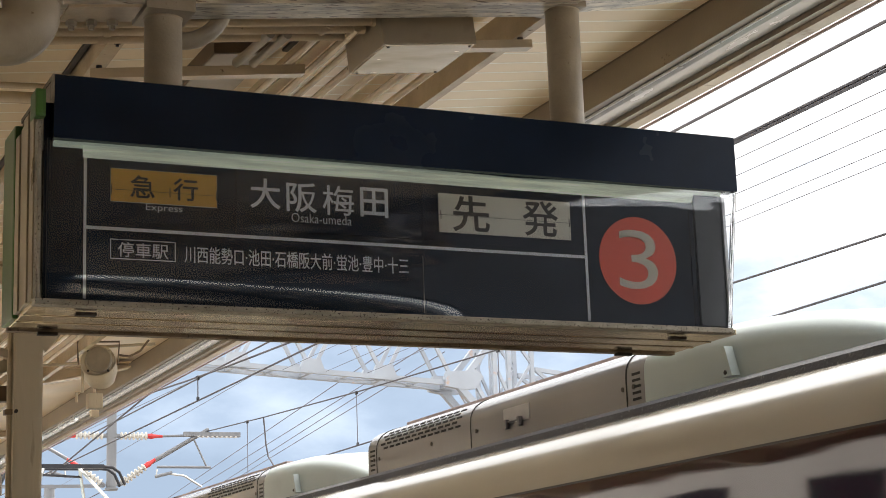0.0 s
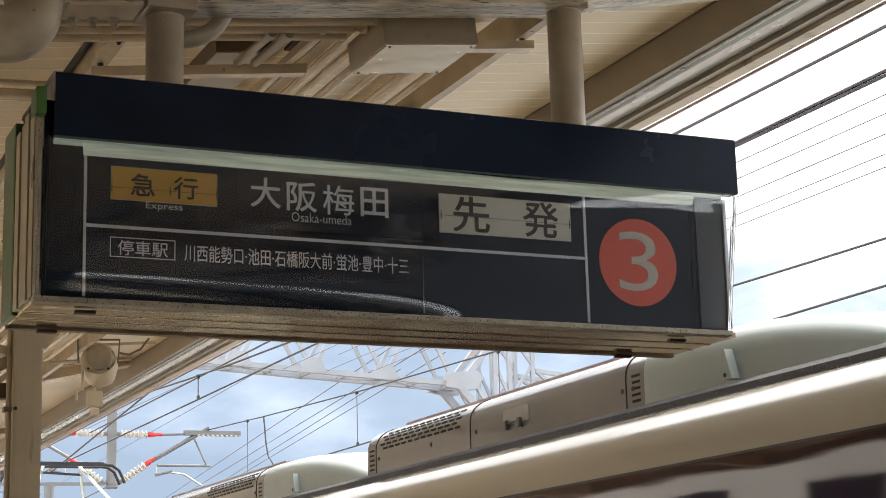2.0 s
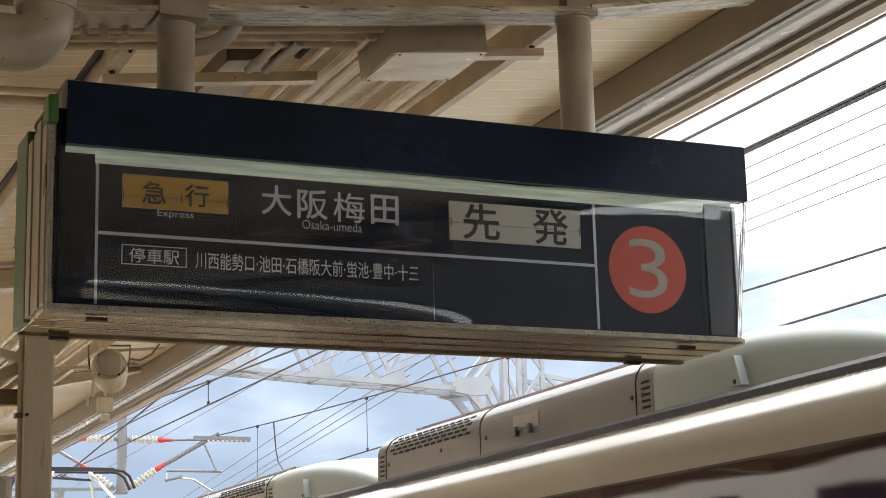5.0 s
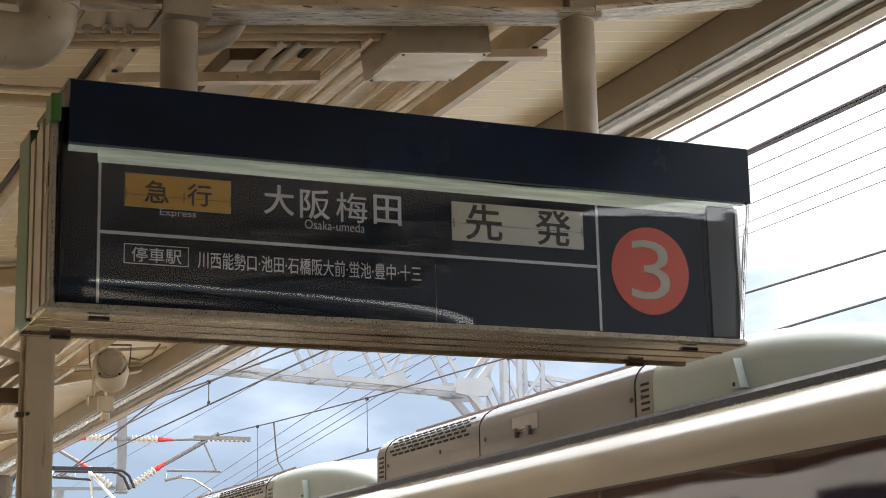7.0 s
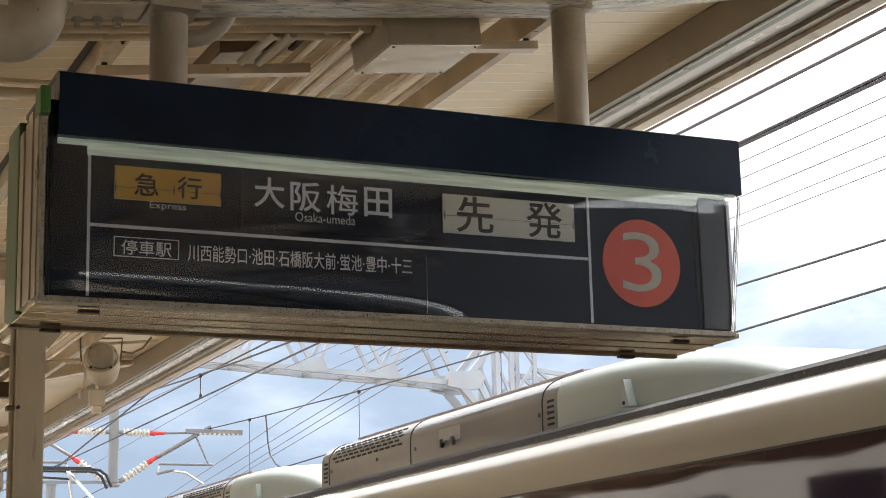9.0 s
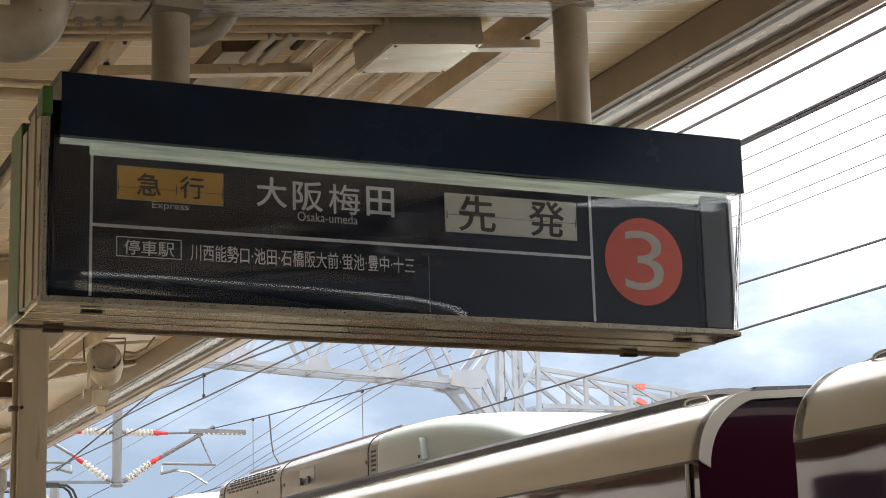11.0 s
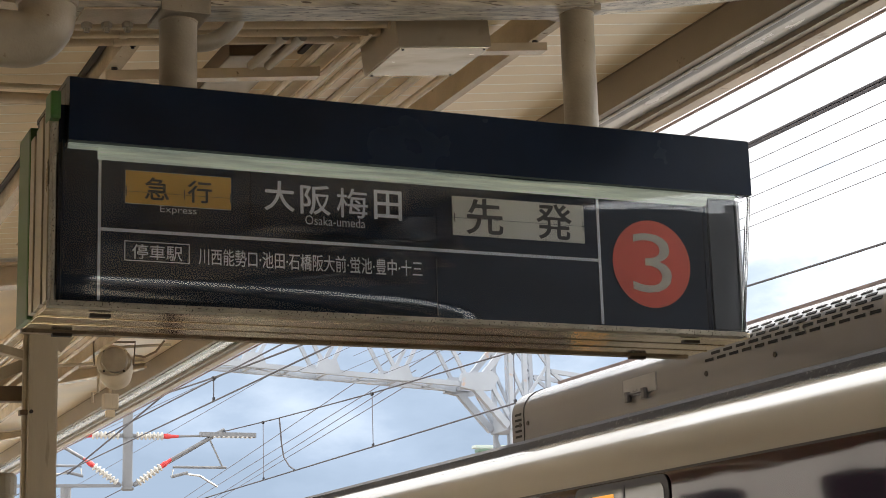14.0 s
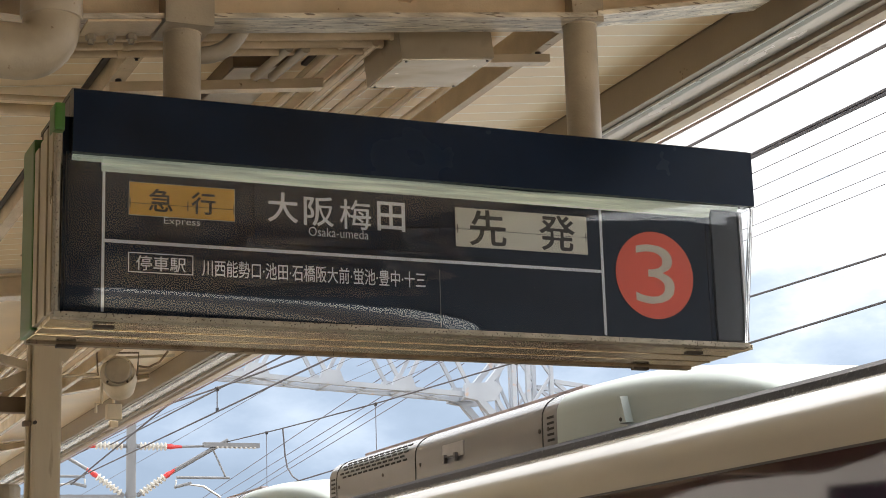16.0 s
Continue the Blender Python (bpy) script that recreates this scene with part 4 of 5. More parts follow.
    part("lug_bolt", tube([(AC_X - 0.016, yl + 0.012, 2.548 - RAIL), (AC_X - 0.008, yl + 0.012, 2.548 - RAIL)], 0.010, 8), BOLT, dome)
    return ac


def build_car():
    car = thing("train_car", "maroon railway carriage with ivory roof shoulders and grey roof coolers", "train", "train cars")
    half_sec = car_section()
    side_top = 2.16 - RAIL
    # body sides, one each, with the crowned roof between
    for s, nm in ((1, "body_side"), (-1, "body_side")):
        o = [(-HALF * s, 0.95), (-HALF * s, side_top - 0.001), ((-HALF + 0.05) * s, side_top - 0.001), ((-HALF + 0.05) * s, 0.95)]
        part(nm, profile(o, "y", -CAR, 0), MAROON, car, "glossy maroon side")
        cant = [(x * s, z) for x, z in half_sec]
        inner = [((x + 0.03) * s, z - 0.02) for x, z in half_sec]
        bm = profile(cant + inner[::-1], "y", -CAR, 0)
        part("roof_shoulder", bm, IVORY, car, "ivory rounded roof shoulder", smooth=True)
        part("rain_strip", profile([((-HALF - 0.004) * s, side_top - 0.006), ((-HALF - 0.004) * s, side_top + 0.003), ((-HALF + 0.01) * s, side_top + 0.003), ((-HALF + 0.01) * s, side_top - 0.006)], "y", -CAR + 0.02, -0.02), INK, car)
        # raised dark coating edge of the roof
        e = [((-HALF + 0.227) * s, 2.420 - RAIL), ((-HALF + 0.245) * s, 2.475 - RAIL), ((-HALF + 0.285) * s, 2.500 - RAIL), ((-HALF + 0.33) * s, 2.502 - RAIL), ((-HALF + 0.33) * s, 2.44 - RAIL)]
        edge = bmesh.new()
        rings = []
        for y, sink in ((-CAR + 0.04, 0.85), (-CAR + 0.11, 0.65), (-CAR + 0.20, 0.36), (-CAR + 0.34, 0.12), (-CAR + 0.5, 0.0), (-0.5, 0.0), (-0.34, 0.12), (-0.20, 0.36), (-0.11, 0.65), (-0.04, 0.85)):
            rings.append([edge.verts.new((x + 0.02 * sink * s, y, z - 0.050 * sink)) for x, z in e])
        for r, q in zip(rings, rings[1:]):
            for k in range(len(r)):
                edge.faces.new((r[k], r[(k + 1) % len(r)], q[(k + 1) % len(r)], q[k]))
        edge.faces.new(rings[0][::-1])
        edge.faces.new(rings[-1])
        part("roof_edge", edge, ROOF_DARK, car, "dark gritty roof edge")
        for y0, y1 in ((-0.42, -0.22), (-CAR + 0.22, -CAR + 0.42)):
            x = (-HALF + 0.205) * s
            part("grab_loop", tube([(x, y0, 2.43 - RAIL), (x, y0 + 0.015, 2.448 - RAIL), (x, y0 + 0.05, 2.455 - RAIL), (x, y1 - 0.05, 2.455 - RAIL), (x, y1 - 0.015, 2.448 - RAIL), (x, y1, 2.43 - RAIL)], 0.006, 6), IVORY, car)
    crown = [(-HALF + 0.332, 2.47 - RAIL), (-HALF + 0.7, 2.49 - RAIL), (0, 2.51 - RAIL), (HALF - 0.7, 2.49 - RAIL), (HALF - 0.332, 2.47 - RAIL), (HALF - 0.332, 2.42 - RAIL), (-HALF + 0.332, 2.42 - RAIL)]
    part("roof", profile(crown, "y", -CAR + 0.06, -0.06), ROOF_DARK, car, "dark gritty roof")
    # ends: maroon wall inside an ivory rim
    full = half_sec + [(-0.6, 2.475 - RAIL), (0, 2.49 - RAIL)]
    full = full + mirrored(full[-2::-1])
    wall = [(-HALF + 0.055, 0.95)] + [(x * 0.955, z - 0.035) for x, z in full] + [(HALF - 0.055, 0.95)]
    for ya, yb in ((-0.10, -0.03), (-CAR + 0.03, -CAR + 0.10)):
        part("end_wall", profile(wall, "y", ya, yb), MAROON, car, "glossy maroon end wall")
    for ya, yb in ((-0.05, 0.008), (-CAR - 0.008, -CAR + 0.05)):
        inner = [(x * 0.962, z - 0.03) for x, z in full]
        part("end_rim", profile(full + inner[::-1], "y", ya, yb), IVORY, car, "ivory end rim")
    part("floor", box((-HALF + 0.06, -CAR + 0.1, 0.9), (HALF - 0.06, -0.1, 1.0)), BLACK_STEEL, car)
    part("drain_pipe", tube([(-HALF - 0.010, -CAR + 0.07, 1.0), (-HALF - 0.010, -CAR + 0.07, side_top - 0.01)], 0.009, 8), HATCH, car, "thin pale drain pipe")
    cooler(car, -5.48, False)
    cooler(car, -11.01, True)
    # underframe and bogies
    for y in (-3.2, -CAR + 3.2):
        part("bogie", box((-1.0, y - 1.5, 0.25), (1.0, y + 1.5, 0.85), 0.05), BLACK_STEEL, car, "dark bogie frame")
        for dy in (-1.05, 1.05):
            for sx in (-0.76, 0.63):
                part("wheel", tube([(sx, y + dy, 0.43), (sx + 0.13, y + dy, 0.43)], 0.43, 24), STEEL_RAIL, car, "steel wheel")
    # side windows under the shoulder, one with a destination display behind its glass
    def rounded(y0, y1, z0, z1, r):
        pts = []
        for cy, cz, a0 in ((y1 - r, z1 - r, 0), (y0 + r, z1 - r, 90), (y0 + r, z0 + r, 180), (y1 - r, z0 + r, 270)):
            pts += [(cy + r * math.cos(radians(a0 + 15 * k)), cz + r * math.sin(radians(a0 + 15 * k))) for k in range(7)]
        return pts

    for y0, y1 in ((-16.9, -16.07), (-14.9, -12.4), (-10.6, -8.1), (-7.66, -6.83), (-2.6, -1.4)):
        zt = side_top - (0.012 if y0 == -7.66 else 0.30)
        w = part("window", profile(rounded(y0, y1, 1.95, zt, 0.055), "x", -HALF - 0.008, -HALF + 0.02), BLACK_STEEL, car, "black framed side window")
        part("glass", profile(rounded(y0 + 0.035, y1 - 0.035, 1.985, zt - 0.032, 0.04), "x", -HALF - 0.0105, -HALF - 0.0082), SIDE_GLASS, w, "glossy window glass")
        if y0 == -7.66:
            for a, b, z in ((-7.20, -6.88, 0.060), (-7.24, -6.90, 0.155)):
                part("display_bar", box((-HALF - 0.0120, a, side_top - z - 0.020), (-HALF - 0.0107, b, side_top - z)), DISPLAY_AMBER, w, "amber display bar")
            part("glazing_bar", box((-HALF - 0.0130, -7.30, 1.97), (-HALF - 0.0108, -7.285, side_top - 0.032)), BLACK_STEEL, w)
    return car


DISPLAY_AMBER = glow("amber display light", (0.9, 0.42, 0.04), 0.3)
SIDE_GLASS = wavy_gloss("side window glass", (0.10, 0.115, 0.11), 0.04, 0.1, 1.5, (1, 0.6, 2), 0.005, ior=1.9)
CAR_FRONTS = (2.0, 21.40, 40.80)
cars = [build_car()]
for f in CAR_FRONTS[1:]:
    cars.append(copy_thing(cars[0], pose(NEAR_TRACK, f, RAIL)))

# current collector on the leading car
panto_y = 24.6 - 40.80
head_z = 3.985 - RAIL
col_arm = part("pantograph", bar((-0.55, panto_y - 0.0, head_z), (0.55, panto_y, head_z), 0.06, 0.055), BLACK_STEEL, cars[2], "black pantograph")
part("collector_strip", bar((-0.55, panto_y - 0.28, head_z), (0.55, panto_y - 0.28, head_z), 0.06, 0.055), BLACK_STEEL, col_arm)
for s in (1, -1):
    for dy in (0, -0.28):
        part("horn", tube([(0.55 * s, panto_y + dy, head_z), (0.68 * s, panto_y + dy, head_z - 0.015), (0.77 * s, panto_y + dy, head_z - 0.08), (0.85 * s, panto_y + dy, head_z - 0.25)], 0.022, 8), BLACK_STEEL, col_arm)
    part("upper_arm", tube([(0.25 * s, panto_y - 0.14, head_z - 0.02), (0.55 * s, panto_y - 1.0, head_z - 0.62)], 0.022, 6), CHROME, col_arm)
    part("upper_arm", tube([(0.25 * s, panto_y - 0.14, head_z - 0.02), (0.55 * s, panto_y + 0.75, head_z - 0.62)], 0.022, 6), CHROME, col_arm)
    part("lower_arm", tube([(0.55 * s, panto_y - 1.0, head_z - 0.62), (0.45 * s, panto_y - 0.2, 2.62 - RAIL)], 0.03, 6), CHROME, col_arm)
    part("lower_arm", tube([(0.55 * s, panto_y + 0.75, head_z - 0.62), (0.45 * s, panto_y - 0.1, 2.62 - RAIL)], 0.03, 6), CHROME, col_arm)
part("base_frame", box((-0.7, panto_y - 0.9, 2.50 - RAIL), (0.7, panto_y + 0.7, 2.62 - RAIL), 0.02), BLACK_STEEL, col_arm)
part("cross_tie", bar((-0.30, panto_y - 0.28, head_z - 0.12), (0.30, panto_y, head_z - 0.12), 0.03, 0.03), BLACK_STEEL, col_arm)


# ---------------------------------------------------------------- gantry over the tracks
GY = 28.4
gantry = thing("gantry", "pale grey lattice steel gantry spanning the tracks", "gantry", at=pose(0, GY, 0))


def lattice(x0, x1, zb, zt, depth, step, start_up=True, chord=0.085, zt1=None, zb1=None, posts=False):
    """A four-chord lattice girder along x; both chords may slope from x0 to x1."""
    zt1 = zt if zt1 is None else zt1
    zb1 = zb if zb1 is None else zb1
    top = lambda x: zt + (zt1 - zt) * (x - x0) / (x1 - x0)
    low = lambda x: zb + (zb1 - zb) * (x - x0) / (x1 - x0)
    for y in (-depth / 2, depth / 2):
        part("chord", bar((x0, y, low(x0)), (x1, y, low(x1)), chord, chord), TRUSS_PAINT, gantry)
        part("chord", bar((x0, y, top(x0)), (x1, y, top(x1)), chord, chord), TRUSS_PAINT, gantry)
        x, up = x0, start_up
        while x < x1 - 0.05:
            xn = min(x + step, x1)
            a, b = (low(x), top(xn)) if up else (top(x), low(xn))
            part("diagonal", bar((x, y, a), (xn, y, b), 0.060, 0.060), TRUSS_PAINT, gantry)
            if posts:
                part("post", bar((xn, y, low(xn)), (xn, y, top(xn)), 0.07, 0.07), TRUSS_PAINT, gantry)
            elif not up:
                g = low(xn)
                part("gusset", profile([(xn - 0.24, g - 0.03), (xn + 0.24, g - 0.03), (xn + 0.15, g + 0.21), (xn - 0.15, g + 0.21)], "y", y - 0.048, y + 0.048), TRUSS_PAINT, gantry)
            x = xn
            up = not up if not posts else up
    for i in range(int((x1 - x0) / step) + 1):
        x = min(x0 + i * step, x1)
        part("tie", bar((x, -depth / 2, low(x)), (x, depth / 2, low(x)), 0.055, 0.055), TRUSS_PAINT, gantry)
    # light flat bars that stay the lower chords sideways
    for i in range(int((x1 - x0) / (2 * step))):
        x = x0 + 2 * i * step
        s = depth / 2 * (1 if i % 2 else -1)
        part("stay", bar((x, -s, low(x) - 0.05), (x + 2 * step, s, low(x + 2 * step) - 0.05), 0.04, 0.02), TRUSS_PAINT, gantry)


lattice(2.18, 12.74, 6.43, 7.6, 0.6, 0.66, True, zt1=7.1, zb1=5.86)
lattice(14.3, 17.9, 5.48, 6.14, 0.7, 0.9, False, 0.075, zt1=5.74, posts=True)
# flared foot between girder and tower
for y in (-0.35, 0.35):
    part("knee", bar((12.75, y, 5.86), (13.42, y, 5.14), 0.11, 0.12), TRUSS_PAINT, gantry)
    part("knee", bar((13.05, y, 5.98), (13.50, y, 5.22), 0.07, 0.07), TRUSS_PAINT, gantry)
    part("knee", bar((12.9, y, 5.95), (13.55, y, 6.7), 0.10, 0.10), TRUSS_PAINT, gantry)
    part("knee_plate", profile([(12.52, 5.80), (12.85, 5.74), (13.10, 5.76), (13.26, 5.98), (13.12, 6.10), (12.80, 6.06), (12.55, 6.02)], "y", y - 0.062, y + 0.062), TRUSS_PAINT, gantry)
# tower
for x in (13.50, 13.78, 14.24):
    for y in (-0.35, 0.35):
        part("tower_leg", bar((x, y, RAIL - 0.4), (x, y, 7.3), 0.075, 0.075), TRUSS_PAINT, gantry)
for i in range(13):
    z = -1.2 + i * 0.62
    up = i % 2
    for y in (-0.35, 0.35):
        part("tower_brace", bar((13.78, y, z if up else z + 0.62), (14.24, y, z + 0.62 if up else z), 0.05, 0.05), TRUSS_PAINT, gantry)
        part("tower_brace", bar((13.50, y, z + 0.62 if up else z), (13.78, y, z if up else z + 0.62), 0.05, 0.05), TRUSS_PAINT, gantry)
part("tower_plate", box((13.44, -0.437, 5.08), (14.30, 0.437, 5.36), 0.01), TRUSS_PAINT, gantry)
part("warning_band", box((16.22, -0.40, 5.835), (16.40, -0.30, 5.93), 0.004), RED_BAND, gantry, "faded red band")
part("warning_band", bar((16.25, -0.35, 5.64), (16.42, -0.35, 5.56), 0.09, 0.09), RED_BAND, gantry, "faded red band")

# hanging mast with a cantilever for each track
mast = thing("drop_mast", "grey hanging mast with porcelain insulator arms", "mast", at=pose(6.755, GY, 0))
part("post", tube([(0, 0, 4.06), (0, 0, 5.88)], 0.080, 20), MAST_GREY, mast, smooth=True)
part("foot", tube([(0, 0, 4.015), (0, 0, 4.035), (0, 0, 4.059)], [0.09, 0.105, 0.105], 20), MAST_GREY, mast)
for z in (4.12, 4.90):
    part("clamp_band", tube([(0, 0, z - 0.035), (0, 0, z + 0.035)], 0.090, 20), MAST_GREY, mast, "grey clamp band")


def insulator(p, q, mast_ob, skirts=8):
    """A ribbed porcelain rod between two points with a red cap at its end."""
    p, q = Vector(p), Vector(q)
    pts, rad = [], []
    for i in range(skirts):
        for f, r in ((0.1, 0.03), (0.35, 0.066), (0.6, 0.066), (0.9, 0.03)):
            pts.append(p + (q - p) * ((i + f) / skirts))
            rad.append(r)
    part("insulator", tube(pts, rad, 12), PORCELAIN, mast_ob, "ribbed white porcelain insulator")
    d = (q - p).normalized()
    part("fitting", tube([p - d * 0.07, p - d * 0.03, p + d * 0.01], [0.022, 0.034, 0.034], 8), MAST_GREY, mast_ob, "steel end fitting")
    part("cap", tube([q - d * 0.01, q + d * 0.06, q + d * 0.13, q + d * 0.24], [0.040, 0.047, 0.030, 0.024], 10), RED_CAP, mast_ob, "red cap")


for s in (1, -1):
    insulator((0.13 * s, 0, 4.90), (0.60 * s, 0, 4.90), mast, 7)
    insulator((0.16 * s, 0, 4.13), (0.56 * s, 0, 4.41), mast, 7)
    part("stay_tube", tube([(0.80 * s, 0, 4.90), (1.25 * s, 0, 4.92)], 0.02, 8), MAST_GREY, mast)
    part("cantilever_tube", tube([(0.72 * s, 0, 4.52), (1.62 * s, 0, 5.03)], 0.029, 10), MAST_GREY, mast)
    part("beam_arm", box((1.2 * s, -0.05, 4.90), (2.16 * s, 0.05, 4.98), 0.008), MAST_GREY, mast, "grey slotted arm")
    for k in range(9):
        x = (1.42 + 0.08 * k) * s
        part("notch", box((x, -0.052, 4.892), (x + 0.035 * s, 0.052, 4.912)), PORCELAIN, mast)
    part("steady_tube", tube([(0.75 * s, 0, 4.40), (1.65 * s, 0, 4.40)], 0.022, 8), MAST_GREY, mast)
    part("steady_drop", tube([(1.36 * s, 0, 4.88), (1.58 * s, 0, 4.42)], 0.016, 8), MAST_GREY, mast)
    part("pull_off", tube([(0.75 * s, 0, 4.36), (0.74 * s, 0, 4.25), (0.95 * s, 0, 4.29), (1.2 * s, 0, 4.26), (1.5 * s, 0, 4.08)], 0.017, 8), CHROME, mast)
    part("end_clamp", tube([(0.72 * s, 0, 4.24), (1.0 * s, 0, 4.31)], 0.026, 8), MAST_GREY, mast)
part("cross_beam", bar((-3.3, 0.0, 4.06), (-0.12, 0, 4.09), 0.05, 0.05), MAST_GREY, mast)
far_mast = thing("line_post", "grey steel line post behind the tracks", "mast", at=pose(7.0, 34.5, 0))
part("post", tube([(0, 0, RAIL - 0.4), (0, 0, 4.62)], 0.10, 12), MAST_GREY, far_mast)
part("cap", tube([(0, 0, 4.621), (0, 0, 4.66)], 0.13, 12), MAST_GREY, far_mast)


# ---------------------------------------------------------------- overhead lines
def line_wire(name, pts, r, mat, label, group):
    return tagged(part(name, tube(pts, r, 6), mat), label, "wire", group)


def sagging(x0, z0, y0, x1, z1, y1, sag, n=16):
    return [(x0 + (x1 - x0) * i / n, y0 + (y1 - y0) * i / n, z0 + (z1 - z0) * i / n - sag * 4 * (i / n) * (1 - i / n)) for i in range(n + 1)]


line_wire("contact_wire", sagging(5.125, 4.0, -20, 5.125, 4.0, 70, 0.0), 0.009, WIRE, "dark contact wire above the near track", "contact wires")
def near_z(y):
    return 4.014 + 0.00245 * (y - 8) ** 2


FAR_KNOTS = ((-6, 4.62), (0, 4.40), (7, 4.33), (10.5, 4.35), (13.0, 4.40), (17.3, 4.57), (21.6, 4.70), (25.5, 4.86), (28.4, 5.0))


def far_z(y):
    return float(np.interp(y, [k[0] for k in FAR_KNOTS], [k[1] for k in FAR_KNOTS]))


def messenger(x, f, y0, label):
    pts = [(x, y0 + (GY - y0) * i / 24, f(y0 + (GY - y0) * i / 24)) for i in range(25)]
    back = [(x, 2 * y0 - y, z) for x, y, z in pts[12:0:-1]]
    ahead = [(x, 2 * GY - y, z) for x, y, z in pts[-2:4:-1]]
    return line_wire("messenger_wire", back + pts + ahead, 0.0095, WIRE, label, "messenger wires")


messenger(5.125, near_z, -12.4, "dark messenger wire above the near track")
line_wire("contact_wire", sagging(8.38, 4.0, -20, 8.38, 4.0, 70, 0.0), 0.010, WIRE, "dark contact wire above the far track", "contact wires")
messenger(8.38, far_z, -5.4, "dark messenger wire above the far track")


def dropper(x, y, z, mat):
    dr = thing("dropper", "thin wire dropper with a dark clamp", "wire", "droppers", at=pose(x, y, 0))
    part("rod", tube([(0, 0, 4.005), (0, 0, z)], 0.006, 6), mat, dr)
    part("clamp", tube([(0, -0.035, z + 0.01), (0, -0.02, z - 0.02), (0, 0.02, z - 0.02), (0, 0.035, z + 0.01)], 0.016, 8), BLACK_STEEL, dr)
    part("clamp", box((-0.012, -0.02, 4.0), (0.012, 0.02, 4.04), 0.004), BLACK_STEEL, dr)


for y in (13.0, 17.3, 21.6, 26.3):
    dropper(8.38, y, far_z(y), WIRE_PALE)
for y in (12.2, 17.75):
    dropper(5.125, y, near_z(y), WIRE)
tagged(part("jumper_wire", tube([(8.38, 25.5, far_z(25.5)), (8.38, 25.46, far_z(25.5) - 0.14), (8.38, 25.4, 4.45), (8.38, 25.3, 4.25), (8.38, 25.05, 4.09), (8.38, 24.8, 4.01)], 0.012, 6), WIRE), "dark looped jumper wire", "wire")
line_wire("stay_wire", [(5.79, 28.39, 4.27), (6.16, 24.07, 4.9), (6.65, 21.3, 5.45)], 0.014, WIRE, "dark stay wire beside the mast", "stay wires")
# feeder lines high on the far side
for k, (ratio, z) in enumerate(((2.125, 6.0), (2.206, 6.3), (2.30, 6.0), (2.40, 6.3), (2.47, 6.0))):
    x = ratio * (z - 1.5)
    line_wire("feeder_wire", [(x, -30, z), (x, GY - 0.25, z)], 0.0045, WIRE_PALE, "pale feeder wire high beside the tracks", "feeder wires")
line_wire("feeder_wire", [(1.877 * 3.4, -20, 4.9), (1.877 * 3.4, GY - 0.1, 4.9)], 0.011, WIRE, "dark feeder wire above the near track", "feeder wires")
for xa, ya, xb, yb in ((2.46, 6.592, 2.849, 9.329), (2.573, 6.573, 3.035, 9.939), (2.723, 6.83, 3.22, 10.20), (2.721, 7.227, 3.224, 10.56)):
    a, b = Vector((xa * 5, ya * 5, 6.5)), Vector((xb * 5, yb * 5, 6.5))
    line_wire("feeder_wire", [a - (b - a) * 0.33, b + (b - a) * 2.0], 0.010, WIRE_PALE, "pale feeder wire high beside the tracks", "feeder wires")

for x0, lean in ((9.304, 0.0513), (8.42, -0.03)):
    line_wire("feeder_wire", [(x0 + lean * (y - 29.8), y, 6.0) for y in (GY + 0.36, 70)], 0.006, WIRE_PALE, "pale feeder wire high beside the tracks", "feeder wires")

# workshop roof behind the gantry
shed = thing("shed", "low shed with a pale green ribbed metal roof", "building", at=pose(0, 45, 0))
part("wall", box((20.9, 0.3, RAIL - 0.3), (44, 9.5, 6.6), 0.05), PALE_WALL, shed)
for k in range(9):
    part("roof_sheet", box((20.6 if k < 2 else 22.5, k * 0.20, 6.61 + k * 0.125), (44.3, 0.30 + k * 0.20, 6.70 + k * 0.125), 0.02), ROOF_PALE if k % 2 else GREEN_ROOF, shed)


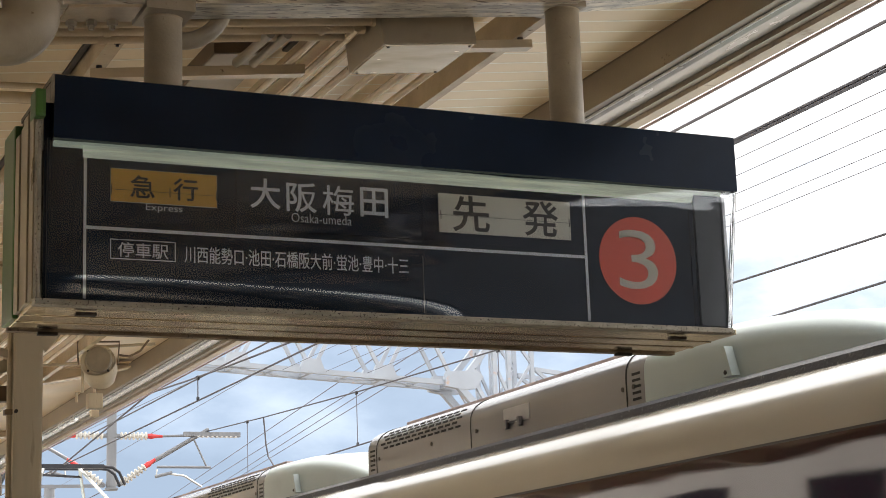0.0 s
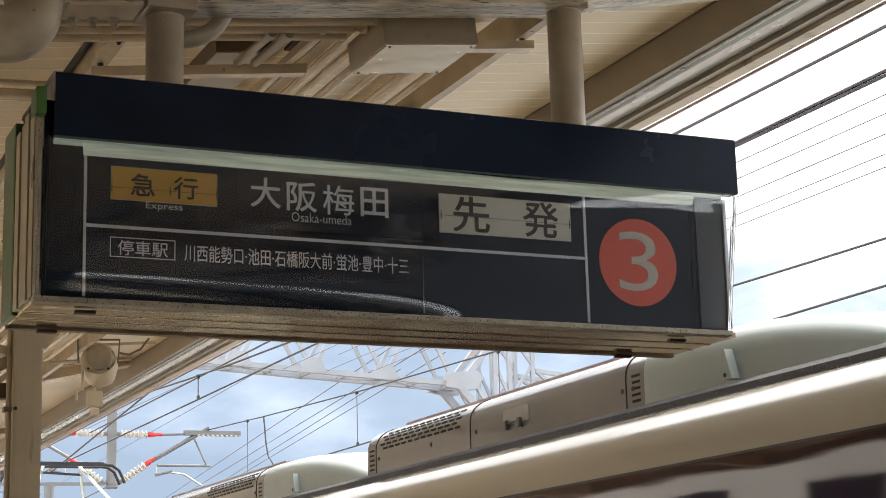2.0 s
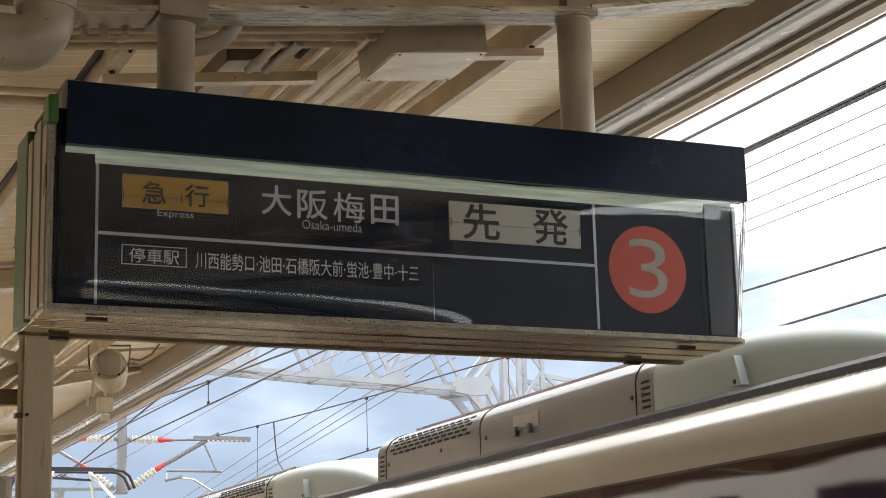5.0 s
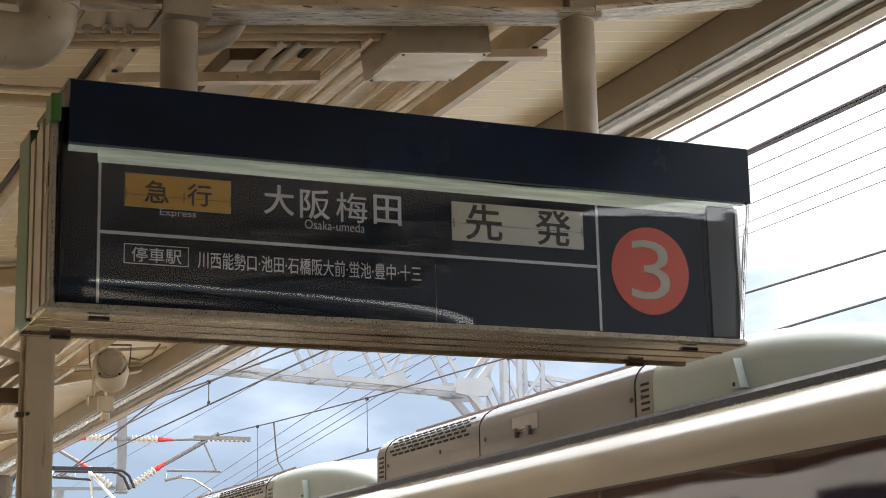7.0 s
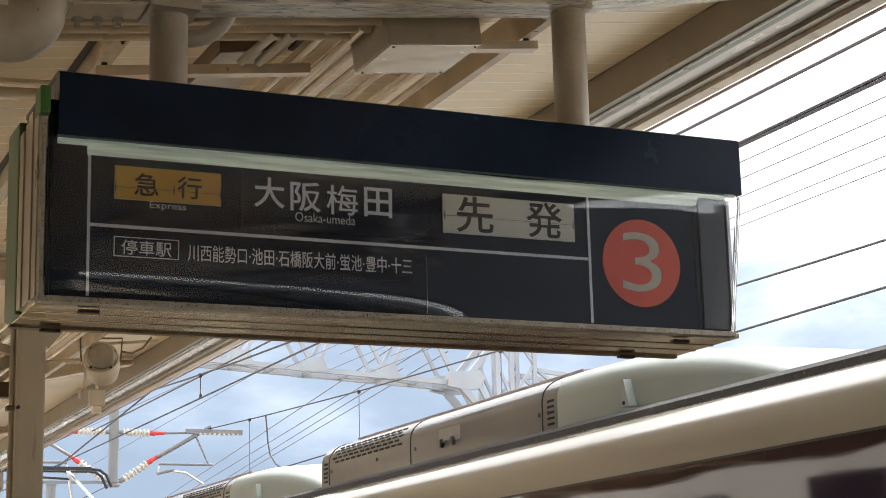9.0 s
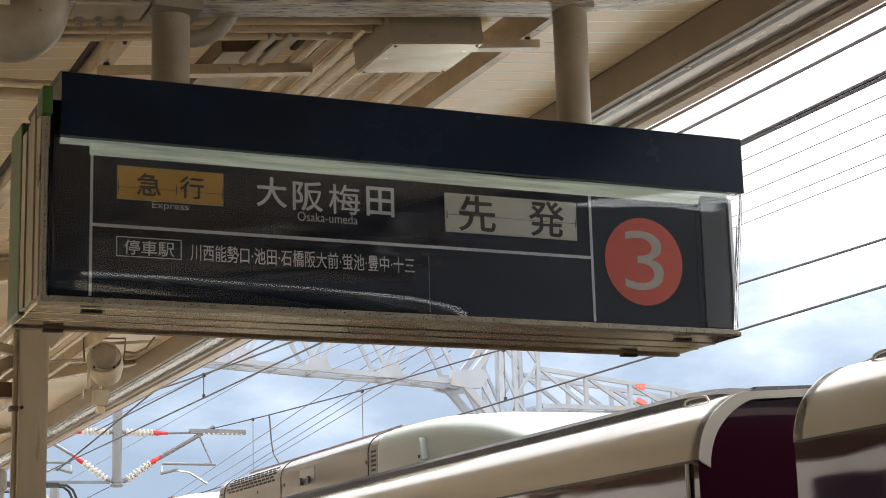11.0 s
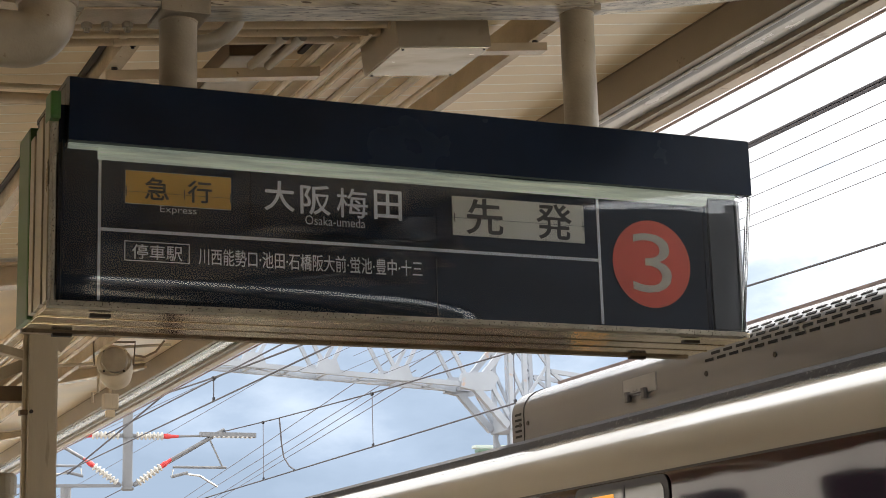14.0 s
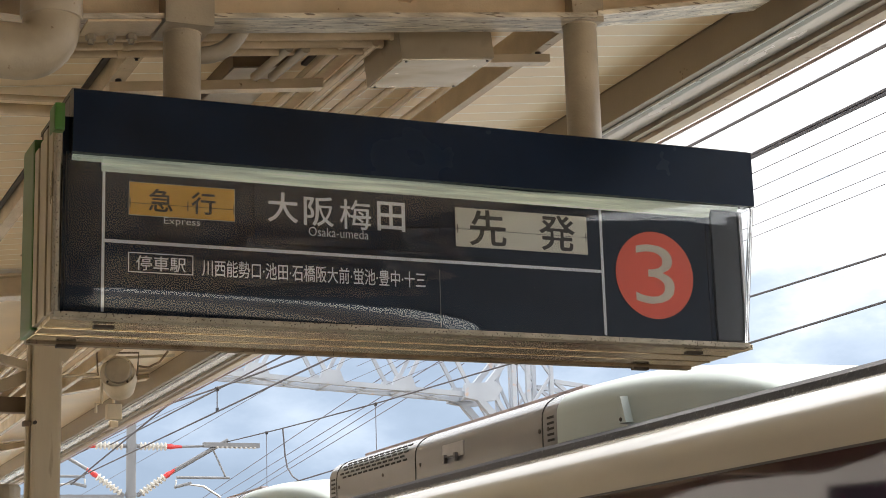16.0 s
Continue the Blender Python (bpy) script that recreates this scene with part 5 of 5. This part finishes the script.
# ---------------------------------------------------------------- distant sky
def sky_material():
    """Bright cloud that thins to pale blue towards the horizon."""
    m = bpy.data.materials.new("cloudy sky")
    m.use_nodes = True
    n, l = m.node_tree.nodes, m.node_tree.links
    n.clear()
    out, em, co = n.new("ShaderNodeOutputMaterial"), n.new("ShaderNodeEmission"), n.new("ShaderNodeTexCoord")
    mp, n1, n2 = n.new("ShaderNodeMapping"), n.new("ShaderNodeTexNoise"), n.new("ShaderNodeTexNoise")
    mp.inputs["Scale"].default_value = (1, 1, 2.1)
    l.new(co.outputs["Object"], mp.inputs["Vector"])
    for t, s, d in ((n1, 0.0105, 8), (n2, 0.030, 9)):
        t.inputs["Scale"].default_value, t.inputs["Detail"].default_value, t.inputs["Roughness"].default_value = s, d, 0.55
        l.new(mp.outputs[0], t.inputs["Vector"])
    sep = n.new("ShaderNodeSeparateXYZ")
    l.new(co.outputs["Object"], sep.inputs[0])

    def math_node(op, a, b):
        k = n.new("ShaderNodeMath")
        k.operation = op
        for i, v in enumerate((a, b)):
            if isinstance(v, (int, float)):
                k.inputs[i].default_value = v
            else:
                l.new(v, k.inputs[i])
        return k.outputs[0]

    rise = math_node("ADD", math_node("MULTIPLY", sep.outputs["X"], 0.0016), math_node("MULTIPLY", sep.outputs["Z"], 0.0138))
    cloud = math_node("ADD", math_node("MULTIPLY", math_node("SUBTRACT", n1.outputs["Fac"], 0.5), 1.7), math_node("MULTIPLY", math_node("SUBTRACT", n2.outputs["Fac"], 0.5), 0.9))
    total = math_node("ADD", math_node("ADD", rise, -0.80), cloud)
    ramp = n.new("ShaderNodeValToRGB")
    cr = ramp.color_ramp
    cr.elements[0].position, cr.elements[0].color = 0.0, (0.225, 0.285, 0.37, 1)
    cr.elements[1].position, cr.elements[1].color = 1.0, (0.75, 0.76, 0.77, 1)
    for p, c in ((0.32, (0.27, 0.335, 0.43, 1)), (0.62, (0.395, 0.46, 0.55, 1))):
        cr.elements.new(p).color = c
    l.new(total, ramp.inputs["Fac"])
    l.new(ramp.outputs["Color"], em.inputs["Color"])
    em.inputs["Strength"].default_value = 1.0
    l.new(em.outputs[0], out.inputs["Surface"])
    return m


bm = bmesh.new()
arc = [(420 * math.sin(radians(a)), 420 * math.cos(radians(a))) for a in range(-20, 76, 4)]
lower, upper = [[bm.verts.new((x, y, z)) for x, y in arc] for z in (-4, 240)]
for i in range(len(arc) - 1):
    bm.faces.new((lower[i], lower[i + 1], upper[i + 1], upper[i]))
tagged(part("backdrop", bm, sky_material(), smooth=True), "bright cloudy sky with pale blue gaps", "sky", kind="structure")


# ---------------------------------------------------------------- what moves
# seconds and metres run from the stop
RUN = [
    (0, 0), (6.7, 0), (7, 0.02), (7.5, 0.1), (8, 0.25), (8.5, 0.51),
    (9, 0.885), (9.5, 1.333), (10, 1.865), (10.5, 2.528), (11, 3.364), (11.5, 4.42),
    (12, 5.65), (12.5, 7.05), (13, 8.55), (13.5, 10.21), (14, 11.98), (14.5, 13.87),
    (15, 15.93), (15.5, 18.12), (16, 20.46),
]


def motions():
    for car, front in zip(cars, CAR_FRONTS):
        walk(car, [(t, pose(NEAR_TRACK, front + s, RAIL)) for t, s in RUN])


motions()
